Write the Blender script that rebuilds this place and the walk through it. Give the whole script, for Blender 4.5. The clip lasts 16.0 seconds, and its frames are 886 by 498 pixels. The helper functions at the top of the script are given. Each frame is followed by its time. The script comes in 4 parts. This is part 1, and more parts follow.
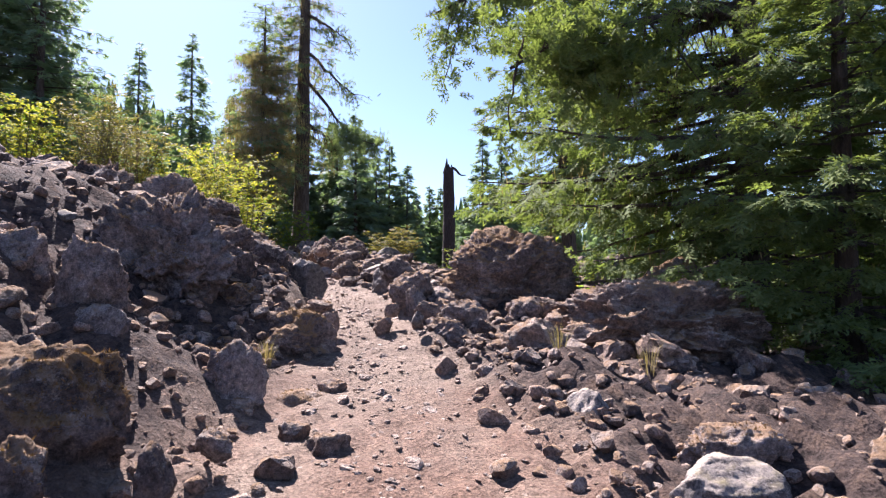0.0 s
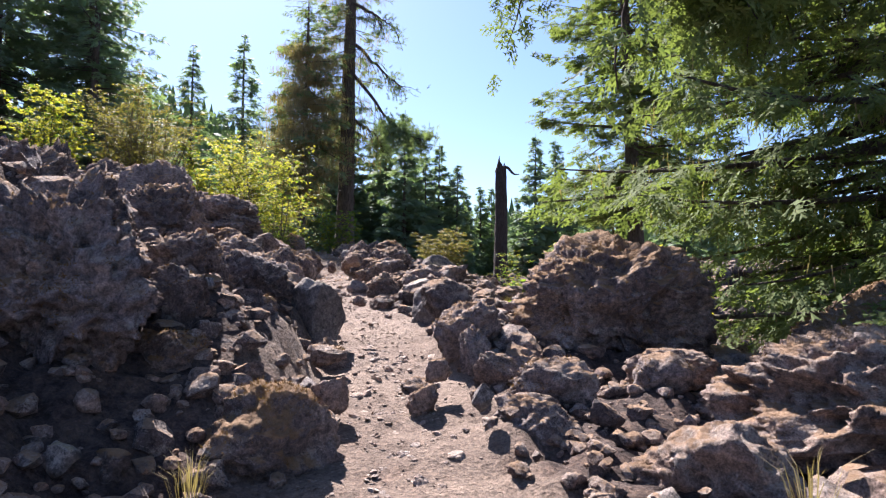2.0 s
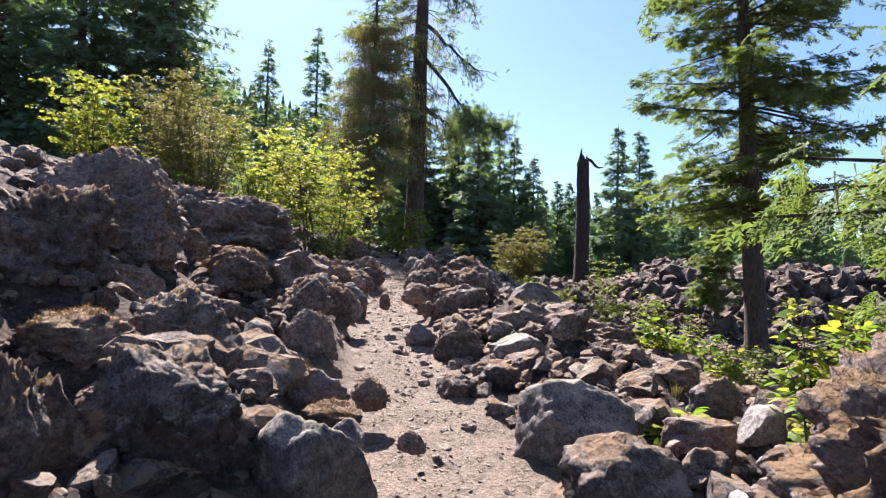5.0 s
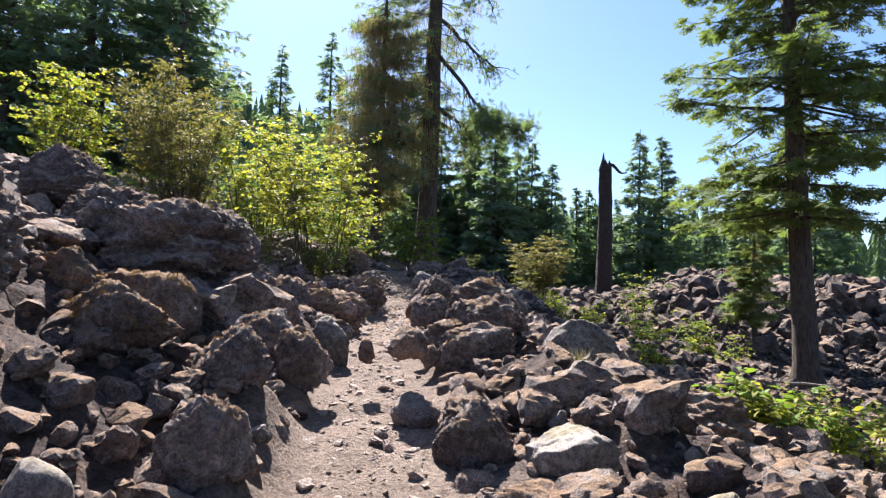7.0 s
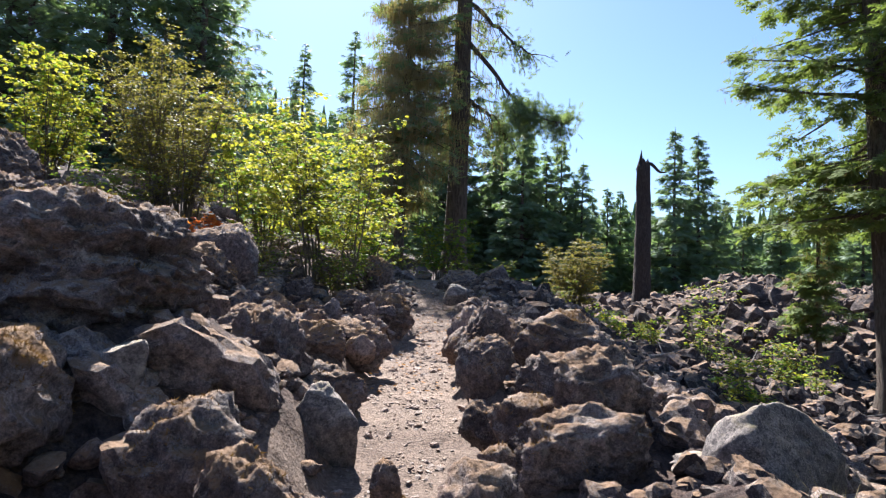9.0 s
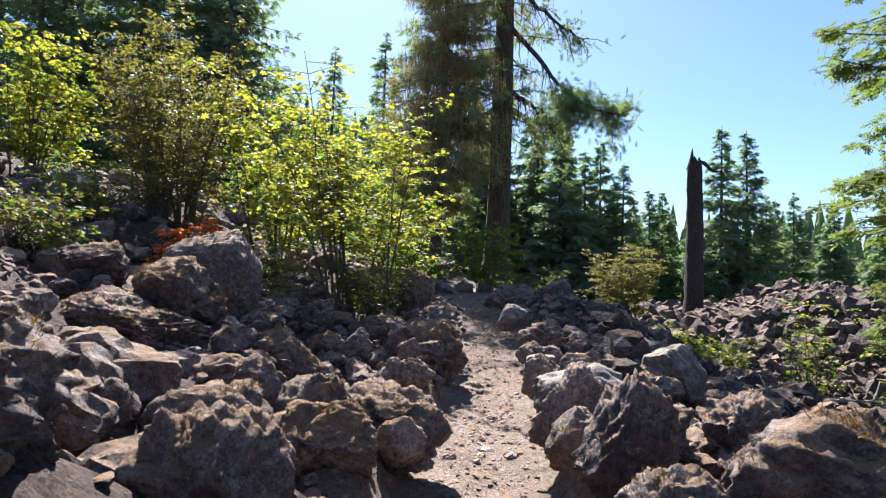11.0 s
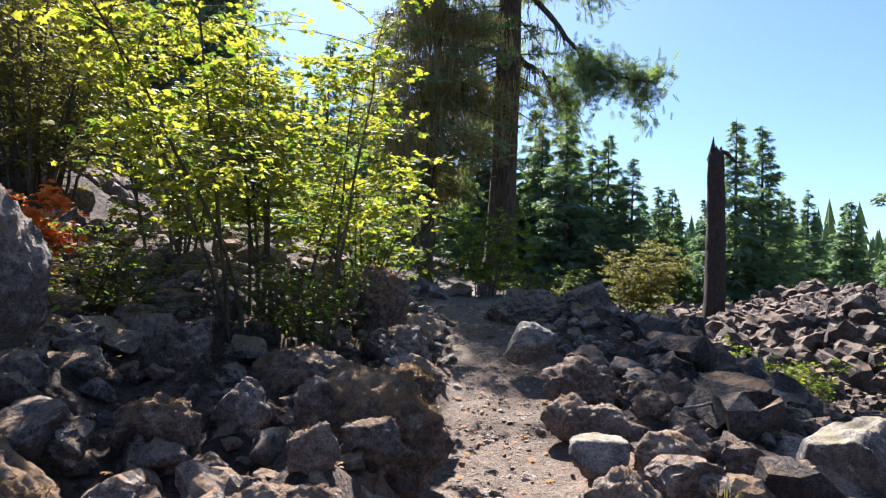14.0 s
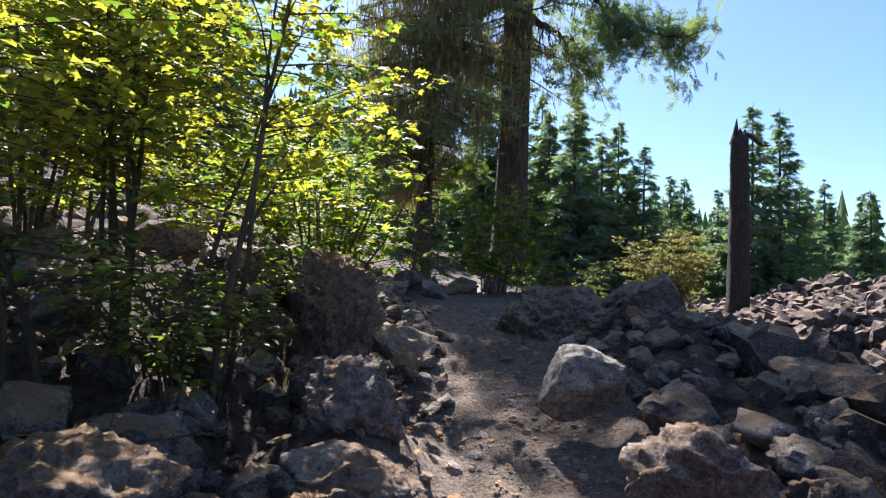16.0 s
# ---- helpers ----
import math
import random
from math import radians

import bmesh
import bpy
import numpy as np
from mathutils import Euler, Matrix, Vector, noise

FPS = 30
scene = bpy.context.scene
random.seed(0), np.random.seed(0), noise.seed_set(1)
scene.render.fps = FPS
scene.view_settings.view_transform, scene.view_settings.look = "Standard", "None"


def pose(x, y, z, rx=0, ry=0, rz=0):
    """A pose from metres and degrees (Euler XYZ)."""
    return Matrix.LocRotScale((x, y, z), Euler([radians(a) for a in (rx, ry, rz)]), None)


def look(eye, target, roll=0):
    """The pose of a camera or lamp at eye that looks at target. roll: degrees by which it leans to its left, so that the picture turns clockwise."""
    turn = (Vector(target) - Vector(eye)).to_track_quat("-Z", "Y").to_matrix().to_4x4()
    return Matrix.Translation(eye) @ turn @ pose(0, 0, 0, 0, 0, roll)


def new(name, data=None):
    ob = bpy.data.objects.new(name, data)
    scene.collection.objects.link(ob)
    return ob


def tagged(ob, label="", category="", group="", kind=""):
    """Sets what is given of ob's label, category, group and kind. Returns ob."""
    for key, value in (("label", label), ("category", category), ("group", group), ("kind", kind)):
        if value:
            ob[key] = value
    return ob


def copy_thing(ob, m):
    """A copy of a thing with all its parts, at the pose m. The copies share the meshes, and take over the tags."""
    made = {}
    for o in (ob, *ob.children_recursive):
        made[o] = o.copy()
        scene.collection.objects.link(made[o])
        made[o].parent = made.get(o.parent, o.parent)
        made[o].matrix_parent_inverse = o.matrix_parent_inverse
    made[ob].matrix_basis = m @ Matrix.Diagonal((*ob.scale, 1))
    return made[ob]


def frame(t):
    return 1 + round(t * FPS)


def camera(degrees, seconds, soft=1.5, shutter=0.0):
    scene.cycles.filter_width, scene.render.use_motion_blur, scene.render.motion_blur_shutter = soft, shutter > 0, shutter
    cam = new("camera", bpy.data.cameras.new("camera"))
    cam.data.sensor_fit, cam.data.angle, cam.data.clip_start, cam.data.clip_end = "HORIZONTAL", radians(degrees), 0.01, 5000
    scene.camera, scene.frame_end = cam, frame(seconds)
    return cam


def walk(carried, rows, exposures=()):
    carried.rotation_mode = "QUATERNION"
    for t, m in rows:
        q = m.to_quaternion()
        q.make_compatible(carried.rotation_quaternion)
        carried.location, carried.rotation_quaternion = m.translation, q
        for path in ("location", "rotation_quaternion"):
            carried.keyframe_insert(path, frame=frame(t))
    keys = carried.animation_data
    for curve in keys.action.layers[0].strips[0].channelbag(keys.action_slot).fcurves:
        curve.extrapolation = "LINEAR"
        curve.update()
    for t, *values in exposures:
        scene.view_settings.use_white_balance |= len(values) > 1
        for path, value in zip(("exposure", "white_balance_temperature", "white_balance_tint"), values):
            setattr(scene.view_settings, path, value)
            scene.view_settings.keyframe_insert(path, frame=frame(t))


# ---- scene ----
# ---------------------------------------------------------------- camera
cam = camera(72.7, 16.0, soft=1.2)
METRES, EYE, TILT, LEAN, TURN = 20.0, 1.5, 3.0, 0.0, 0.0
ROWS = [
    (0.0, 0.0, 0.0, 0.0, -0.0, 0.0, 0.0),
    (0.5, -0.0013, 0.0326, 0.0016, 0.96, 0.05, -0.07),
    (1.0, -0.0047, 0.0661, 0.0053, 2.25, 0.07, -0.13),
    (1.5, -0.0065, 0.0999, 0.0067, 3.27, 0.13, -0.18),
    (2.0, -0.0105, 0.1343, 0.0067, 4.69, 0.1, -0.4),
    (2.5, -0.0124, 0.1643, 0.0075, 6.28, -0.07, -0.65),
    (3.0, -0.0196, 0.1898, 0.0088, 7.8, -0.29, -0.88),
    (3.5, -0.0226, 0.2194, 0.0138, 9.16, -0.55, -1.04),
    (4.0, -0.0271, 0.2436, 0.0185, 10.08, -0.6, -1.19),
    (4.5, -0.0366, 0.2693, 0.0254, 10.99, -0.72, -1.17),
    (5.0, -0.0425, 0.2953, 0.0272, 11.48, -0.58, -1.07),
    (7.5, -0.072, 0.4359, 0.0386, 13.55, 0.13, -1.2),
    (8.0, -0.0837, 0.4647, 0.0427, 14.2, -0.06, -1.19),
    (8.5, -0.0915, 0.495, 0.0416, 14.73, -0.04, -1.25),
    (9.0, -0.1052, 0.5264, 0.0397, 15.22, 0.29, -1.24),
    (11.5, -0.1642, 0.6725, 0.0457, 18.77, 0.73, -1.06),
    (12.0, -0.1688, 0.7029, 0.0423, 19.1, 0.88, -1.15),
    (12.5, -0.1772, 0.7299, 0.0439, 18.89, 1.08, -1.24),
    (13.0, -0.1837, 0.7598, 0.045, 18.69, 0.99, -1.37),
    (13.5, -0.1921, 0.7908, 0.044, 18.34, 0.81, -1.26),
    (14.0, -0.2038, 0.8233, 0.0413, 18.24, 0.55, -1.27),
    (14.5, -0.2161, 0.8568, 0.0385, 18.05, 0.38, -1.31),
    (15.0, -0.2287, 0.8897, 0.0368, 18.19, 0.26, -1.32),
    (15.5, -0.2343, 0.9249, 0.0367, 18.36, 0.2, -1.24),
    (16.0, -0.2418, 0.9581, 0.0349, 18.64, 0.04, -0.99),
]
walk(cam, [(t, pose(0, 0, EYE, TILT, LEAN, TURN) @ pose(METRES * x, METRES * y, METRES * z, 90 + pitch, roll, yaw)) for t, x, y, z, yaw, pitch, roll in ROWS], exposures=[(0.0, 2.1, 6050, 25), (3.0, 2.06, 6000, 19), (16.0, 2.02, 5850, 13)])

# ---------------------------------------------------------------- light
SUN_AZ, SUN_EL = 29.5, 47.0  # degrees to the left of +y, and above the horizon
world = bpy.data.worlds.new("sky")
scene.world = world
world.use_nodes = True
wn = world.node_tree
sky = wn.nodes.new("ShaderNodeTexSky")
sky.sky_type = "NISHITA"
sky.sun_disc = False
sky.sun_elevation = radians(SUN_EL)
sky.sun_rotation = radians(-SUN_AZ)
sky.air_density, sky.dust_density, sky.ozone_density = 1.0, 0.55, 5.0
wn.nodes["Background"].inputs["Strength"].default_value = 0.05
wn.links.new(sky.outputs[0], wn.nodes["Background"].inputs["Color"])
sun = new("sun", bpy.data.lights.new("sun", "SUN"))
sun.data.energy, sun.data.angle, sun.data.color = 5.0, radians(0.53), (1.0, 0.93, 0.82)
az, el = radians(SUN_AZ), radians(SUN_EL)
TO_SUN = Vector((-math.sin(az) * math.cos(el), math.cos(az) * math.cos(el), math.sin(el)))
sun.matrix_world = look(TO_SUN * 100, (0, 0, 0))


# ---------------------------------------------------------------- number helpers
RNG = np.random.default_rng(7)
PERM = np.random.default_rng(3).permutation(256)
PERM = np.concatenate([PERM, PERM, PERM])
GRAD = np.random.default_rng(4).normal(size=(256, 3))
GRAD /= np.linalg.norm(GRAD, axis=1)[:, None]


def perlin(p):
    """Smooth noise of about -1 to 1 at the points p (n x 3)."""
    i = np.floor(p).astype(int)
    f = p - i
    i &= 255
    u = f * f * f * (f * (f * 6 - 15) + 10)
    out = 0
    for a in (0, 1):
        for b in (0, 1):
            for c in (0, 1):
                g = GRAD[PERM[PERM[PERM[i[:, 0] + a] + i[:, 1] + b] + i[:, 2] + c]]
                w = (u[:, 0] if a else 1 - u[:, 0]) * (u[:, 1] if b else 1 - u[:, 1]) * (u[:, 2] if c else 1 - u[:, 2])
                out = out + w * (g * (f - (a, b, c))).sum(1)
    return out * 1.6


def fbm(p, octaves=4, gain=0.5, ridged=False):
    out, amp = 0, 1.0
    for k in range(octaves):
        v = perlin(p * 2.03**k + 17.3 * k)
        out = out + amp * (0.55 - np.abs(v) * 1.6 if ridged else v)
        amp *= gain
    return out


def mesh_np(name, verts, faces, material, smooth=True):
    """A mesh from arrays: verts n x 3, faces m x 3 or m x 4."""
    verts, faces = np.asarray(verts, np.float32), np.asarray(faces, np.int32)
    me = bpy.data.meshes.new(name)
    me.vertices.add(len(verts))
    me.vertices.foreach_set("co", verts.ravel())
    me.loops.add(faces.size)
    me.loops.foreach_set("vertex_index", faces.ravel())
    me.polygons.add(len(faces))
    me.polygons.foreach_set("loop_start", np.arange(0, faces.size, faces.shape[1], dtype=np.int32))
    me.polygons.foreach_set("use_smooth", np.full(len(faces), smooth))
    me.materials.append(material)
    me.update(calc_edges=True)
    return me


def thing(name, at, label, category, group="", kind=""):
    """An Empty at its base that parents the parts of one thing."""
    ob = new(name)
    ob.empty_display_size = 0.2
    ob.matrix_world = at if isinstance(at, Matrix) else Matrix.Translation(at)
    return tagged(ob, label, category, group, kind)


def part(name, me, parent, label=""):
    ob = new(name, me)
    ob.parent = parent
    return tagged(ob, label)


# ---------------------------------------------------------------- materials
def material(name, build, rough=0.9):
    m = bpy.data.materials.new(name)
    m.use_nodes = True
    nt = m.node_tree
    bsdf = nt.nodes["Principled BSDF"]
    bsdf.inputs["Roughness"].default_value = rough
    bsdf.inputs["Specular IOR Level"].default_value = 0.25
    build(nt, bsdf)
    return m


def tex(nt, scale, detail=6, rough=0.6, kind="ShaderNodeTexNoise", coords="Object", stretch=None):
    co = nt.nodes.new("ShaderNodeTexCoord")
    n = nt.nodes.new(kind)
    n.inputs["Scale"].default_value = scale
    if kind == "ShaderNodeTexNoise":
        n.inputs["Detail"].default_value, n.inputs["Roughness"].default_value = detail, rough
    src = co.outputs["Object"]
    if coords == "World":
        geo = nt.nodes.new("ShaderNodeNewGeometry")
        src = geo.outputs["Position"]
    if stretch:
        mp = nt.nodes.new("ShaderNodeMapping")
        mp.inputs["Scale"].default_value = stretch
        nt.links.new(src, mp.inputs[0])
        src = mp.outputs[0]
    nt.links.new(src, n.inputs["Vector"])
    return n


def ramp(nt, fac, *stops):
    r = nt.nodes.new("ShaderNodeValToRGB")
    while len(r.color_ramp.elements) < len(stops):
        r.color_ramp.elements.new(0.5)
    for e, (p, c) in zip(r.color_ramp.elements, stops):
        e.position, e.color = p, (*c, 1) if len(c) == 3 else c
    nt.links.new(fac, r.inputs[0])
    return r.outputs[0]


def mix(nt, fac, a, b, mode="MIX"):
    m = nt.nodes.new("ShaderNodeMix")
    m.data_type, m.blend_type = "RGBA", mode
    for sock, v in ((m.inputs[0], fac), (m.inputs[6], a), (m.inputs[7], b)):
        if isinstance(v, (int, float)):
            sock.default_value = v
        elif isinstance(v, tuple):
            sock.default_value = (*v, 1)
        else:
            nt.links.new(v, sock)
    return m.outputs[2]


def calc(nt, op, a, b=0.0, clamp=False):
    m = nt.nodes.new("ShaderNodeMath")
    m.operation, m.use_clamp = op, clamp
    for sock, v in ((m.inputs[0], a), (m.inputs[1], b)):
        if isinstance(v, (int, float)):
            sock.default_value = v
        else:
            nt.links.new(v, sock)
    return m.outputs[0]


def bump(nt, bsdf, *layers):
    """layers: (height socket, strength, distance)."""
    last = None
    for h, s, d in layers:
        b = nt.nodes.new("ShaderNodeBump")
        b.inputs["Strength"].default_value, b.inputs["Distance"].default_value = s, d
        nt.links.new(h, b.inputs["Height"])
        if last:
            nt.links.new(last, b.inputs["Normal"])
        last = b.outputs[0]
    nt.links.new(last, bsdf.inputs["Normal"])


def up_facing(nt):
    geo = nt.nodes.new("ShaderNodeNewGeometry")
    sep = nt.nodes.new("ShaderNodeSeparateXYZ")
    nt.links.new(geo.outputs["Normal"], sep.inputs[0])
    return sep.outputs["Z"]


def lava(name, dark, mid, light, moss_colour, moss, pits=1.0, top_light=0.8):
    """Weathered basalt: grain, pits, lichen, dry moss on what faces up, and sunlit tops painted in with the lichen."""
    def build(nt, bsdf):
        info = nt.nodes.new("ShaderNodeObjectInfo")
        big, grain = tex(nt, 1.3, 8, 0.65, coords="World"), tex(nt, 22, 8, 0.75, coords="World")
        col = ramp(nt, big.outputs[0], (0.3, dark), (0.5, mid), (0.72, light))
        spec = ramp(nt, grain.outputs[0], (0.36, (0.42, 0.42, 0.42)), (0.5, (1, 1, 1)), (0.66, (1.75, 1.7, 1.62)))
        col = mix(nt, 1.0, col, spec, "MULTIPLY")
        speck = tex(nt, 85, 6, 0.8, coords="World")
        col = mix(nt, 1.0, col, ramp(nt, speck.outputs[0], (0.38, (0.65, 0.65, 0.65)), (0.5, (1, 1, 1)), (0.62, (1.4, 1.38, 1.35))), "MULTIPLY")
        holes = tex(nt, 34, kind="ShaderNodeTexVoronoi", coords="World")
        col = mix(nt, 0.5 * pits, col, ramp(nt, holes.outputs["Distance"], (0.08, (0.35, 0.34, 0.34)), (0.3, (1, 1, 1))), "MULTIPLY")
        tone = calc(nt, "ADD", calc(nt, "MULTIPLY", info.outputs["Random"], 0.5), 0.75)
        col = mix(nt, 1.0, col, tone, "MULTIPLY")
        lich = tex(nt, 7.0, 8, 0.7, coords="World")
        col = mix(nt, ramp(nt, lich.outputs[0], (0.6, (0, 0, 0)), (0.66, (0.5, 0.5, 0.5))), col, (0.3, 0.28, 0.25))
        # pale lichen specks, weighted to upward faces to paint the tops as sunlit
        lit_lichen = calc(nt, "ADD", calc(nt, "MULTIPLY", up_facing(nt), 0.22), calc(nt, "MULTIPLY", lich.outputs[0], 0.45))
        lit_lichen = calc(nt, "ADD", lit_lichen, calc(nt, "MULTIPLY", speck.outputs[0], 0.55))
        col = mix(nt, ramp(nt, lit_lichen, (0.58, (0, 0, 0)), (0.74, (top_light, top_light, top_light))), col, (0.42, 0.355, 0.3))
        patch = tex(nt, 3.1, 10, 0.78, coords="World")
        m = calc(nt, "ADD", calc(nt, "MULTIPLY", up_facing(nt), 0.35), patch.outputs[0])
        m = ramp(nt, calc(nt, "ADD", m, moss - 0.5), (0.62, (0, 0, 0)), (0.76, (0.9, 0.9, 0.9)))
        fine = tex(nt, 60, 4, 0.7, coords="World")
        mossy = mix(nt, fine.outputs[0], tuple(c * 0.45 for c in moss_colour), tuple(min(1, c * 1.5) for c in moss_colour))
        col = mix(nt, m, col, mossy)
        nt.links.new(col, bsdf.inputs["Base Color"])
        vor = tex(nt, 16, kind="ShaderNodeTexVoronoi", coords="World")
        crag = tex(nt, 6.5, 8, 0.68, coords="World")
        bump(nt, bsdf, (crag.outputs[0], 0.2 + 0.5 * pits, 0.12), (vor.outputs["Distance"], 0.45 * pits, 0.035), (grain.outputs[0], 0.3 + 0.4 * pits, 0.035), (holes.outputs["Distance"], 0.5 * pits, 0.015), (speck.outputs[0], 0.6, 0.01))
    return material(name, build, 0.92)


BROWN_MOSS = (0.25, 0.155, 0.088)
BASALT = lava("basalt", (0.045, 0.036, 0.036), (0.13, 0.105, 0.102), (0.29, 0.24, 0.226), BROWN_MOSS, 0.43)
SLATE = lava("smooth_basalt", (0.065, 0.058, 0.057), (0.12, 0.107, 0.103), (0.21, 0.189, 0.18), (0.2, 0.17, 0.09), 0.34, 0.3)
MOSSY = lava("mossy_basalt", (0.05, 0.038, 0.036), (0.135, 0.105, 0.097), (0.28, 0.224, 0.2), (0.23, 0.138, 0.07), 0.51)
TUFF = lava("red_tuff", (0.07, 0.047, 0.041), (0.18, 0.13, 0.11), (0.33, 0.245, 0.205), BROWN_MOSS, 0.42)
DUSTY = lava("dusty_stone", (0.17, 0.12, 0.096), (0.3, 0.22, 0.18), (0.42, 0.32, 0.265), BROWN_MOSS, 0.3)
BLACK_LAVA = lava("black_lava", (0.022, 0.018, 0.018), (0.06, 0.048, 0.046), (0.13, 0.106, 0.1), BROWN_MOSS, 0.4, 1.0, 0.3)


def soil(nt, bsdf):
    """Trodden reddish dust on the trail; cinders, litter and dry moss beside it."""
    at = nt.nodes.new("ShaderNodeAttribute")
    at.attribute_name = "trail"
    big, mid, grain = tex(nt, 0.9, 6, 0.6, coords="World"), tex(nt, 9, 8, 0.7, coords="World"), tex(nt, 70, 5, 0.75, coords="World")
    red = ramp(nt, big.outputs[0], (0.3, (0.14, 0.087, 0.063)), (0.7, (0.24, 0.158, 0.118)))
    tan = ramp(nt, big.outputs[0], (0.3, (0.137, 0.1, 0.078)), (0.7, (0.235, 0.18, 0.14)))
    geo = nt.nodes.new("ShaderNodeNewGeometry")
    sep = nt.nodes.new("ShaderNodeSeparateXYZ")
    nt.links.new(geo.outputs["Position"], sep.inputs[0])
    along = calc(nt, "ADD", calc(nt, "MULTIPLY", sep.outputs["Y"], 0.1), big.outputs[0])
    dust = mix(nt, ramp(nt, along, (0.75, (0, 0, 0)), (1.0, (1, 1, 1))), red, tan)
    cinder = ramp(nt, mid.outputs[0], (0.35, (0.03, 0.022, 0.02)), (0.5, (0.068, 0.048, 0.041)), (0.7, (0.13, 0.088, 0.063)))
    col = mix(nt, at.outputs["Fac"], cinder, dust)
    col = mix(nt, 1.0, col, ramp(nt, grain.outputs[0], (0.3, (0.5, 0.5, 0.5)), (0.5, (1, 1, 1)), (0.7, (1.5, 1.45, 1.4))), "MULTIPLY")
    pale = calc(nt, "MULTIPLY", ramp(nt, mid.outputs[0], (0.6, (0, 0, 0)), (0.68, (0.6, 0.6, 0.6))), at.outputs["Fac"])
    col = mix(nt, pale, col, (0.26, 0.2, 0.152))
    clod = ramp(nt, mid.outputs[0], (0.34, (0.55, 0.52, 0.5)), (0.46, (1, 1, 1)))
    col = mix(nt, 1.0, col, clod, "MULTIPLY")
    grit = tex(nt, 42, kind="ShaderNodeTexVoronoi", coords="World")
    col = mix(nt, 0.55, col, ramp(nt, grit.outputs["Color"], (0.1, (0.6, 0.57, 0.55)), (0.55, (1, 1, 1)), (0.9, (1.5, 1.45, 1.4))), "MULTIPLY")
    nt.links.new(col, bsdf.inputs["Base Color"])
    bump(nt, bsdf, (mid.outputs[0], 0.8, 0.07), (grit.outputs["Distance"], 0.5, 0.02), (grain.outputs[0], 0.7, 0.015))


SOIL = material("trail_soil", soil, 0.95)


def bark_mat(name, a, b, lichen):
    def build(nt, bsdf):
        n = tex(nt, 5, 8, 0.7, stretch=(3, 3, 0.5))
        col = ramp(nt, n.outputs[0], (0.35, a), (0.65, b))
        p = tex(nt, 3, 6, 0.7)
        col = mix(nt, ramp(nt, p.outputs[0], (0.55, (0, 0, 0)), (0.68, (0.7, 0.7, 0.7))), col, lichen)
        nt.links.new(col, bsdf.inputs["Base Color"])
        bump(nt, bsdf, (n.outputs[0], 1.0, 0.12))
    return material(name, build, 0.9)


BARK = bark_mat("fir_bark", (0.035, 0.025, 0.02), (0.13, 0.1, 0.08), (0.13, 0.13, 0.09))
DEADWOOD = bark_mat("charred_deadwood", (0.015, 0.012, 0.011), (0.06, 0.046, 0.04), (0.08, 0.066, 0.057))
GREYWOOD = bark_mat("bleached_wood", (0.15, 0.13, 0.11), (0.4, 0.36, 0.31), (0.3, 0.28, 0.24))
STEM = bark_mat("shrub_stem", (0.06, 0.05, 0.035), (0.16, 0.13, 0.09), (0.14, 0.14, 0.1))


def leaf_mat(name, a, b, through_light, rough=0.55):
    """Leaves that let light through, each clump of its own tone."""
    m = bpy.data.materials.new(name)
    m.use_nodes = True
    nt = m.node_tree
    bsdf = nt.nodes["Principled BSDF"]
    bsdf.inputs["Roughness"].default_value = rough
    bsdf.inputs["Specular IOR Level"].default_value = 0.15
    geo, n = nt.nodes.new("ShaderNodeNewGeometry"), tex(nt, 0.8, 4)
    fine = tex(nt, 4.5, 3)
    f = calc(nt, "ADD", calc(nt, "MULTIPLY", geo.outputs["Random Per Island"], 0.3), calc(nt, "MULTIPLY", n.outputs[0], 0.35))
    f = calc(nt, "ADD", f, calc(nt, "MULTIPLY", fine.outputs[0], 0.35))
    col = ramp(nt, f, (0.15, a), (0.8, b))
    nt.links.new(col, bsdf.inputs["Base Color"])
    tr = nt.nodes.new("ShaderNodeBsdfTranslucent")
    tcol = mix(nt, 1.0, col, (1.4, 1.45, 0.65), "MULTIPLY")
    nt.links.new(tcol, tr.inputs[0])
    ms = nt.nodes.new("ShaderNodeMixShader")
    ms.inputs[0].default_value = through_light
    nt.links.new(bsdf.outputs[0], ms.inputs[1])
    nt.links.new(tr.outputs[0], ms.inputs[2])
    nt.links.new(ms.outputs[0], nt.nodes["Material Output"].inputs[0])
    return m


FIR = leaf_mat("fir_needles", (0.07, 0.108, 0.045), (0.185, 0.225, 0.082), 0.4, 0.75)
# next two: distance haze put into the needle colour, paler and bluer
FIR_HAZY = leaf_mat("hazy_fir_needles", (0.085, 0.13, 0.09), (0.19, 0.24, 0.13), 0.46, 0.75)
FIR_HAZIER = leaf_mat("hazy_distant_needles", (0.1, 0.16, 0.12), (0.21, 0.28, 0.18), 0.46)
LICHEN = leaf_mat("hanging_lichen", (0.16, 0.125, 0.07), (0.33, 0.27, 0.16), 0.36, 0.9)
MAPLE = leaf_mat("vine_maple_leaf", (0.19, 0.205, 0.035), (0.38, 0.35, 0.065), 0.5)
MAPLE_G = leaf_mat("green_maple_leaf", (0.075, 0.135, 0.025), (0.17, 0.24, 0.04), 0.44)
MAPLE_R = leaf_mat("red_maple_leaf", (0.45, 0.08, 0.03), (0.6, 0.22, 0.06), 0.5)
SHRUB = leaf_mat("olive_shrub_leaf", (0.09, 0.1, 0.03), (0.22, 0.18, 0.06), 0.45)

MOSS_TUFT = leaf_mat("dry_moss", (0.07, 0.04, 0.022), (0.26, 0.155, 0.07), 0.12, 0.9)
DRY_GRASS = leaf_mat("dry_grass", (0.17, 0.13, 0.07), (0.33, 0.27, 0.16), 0.25, 0.8)

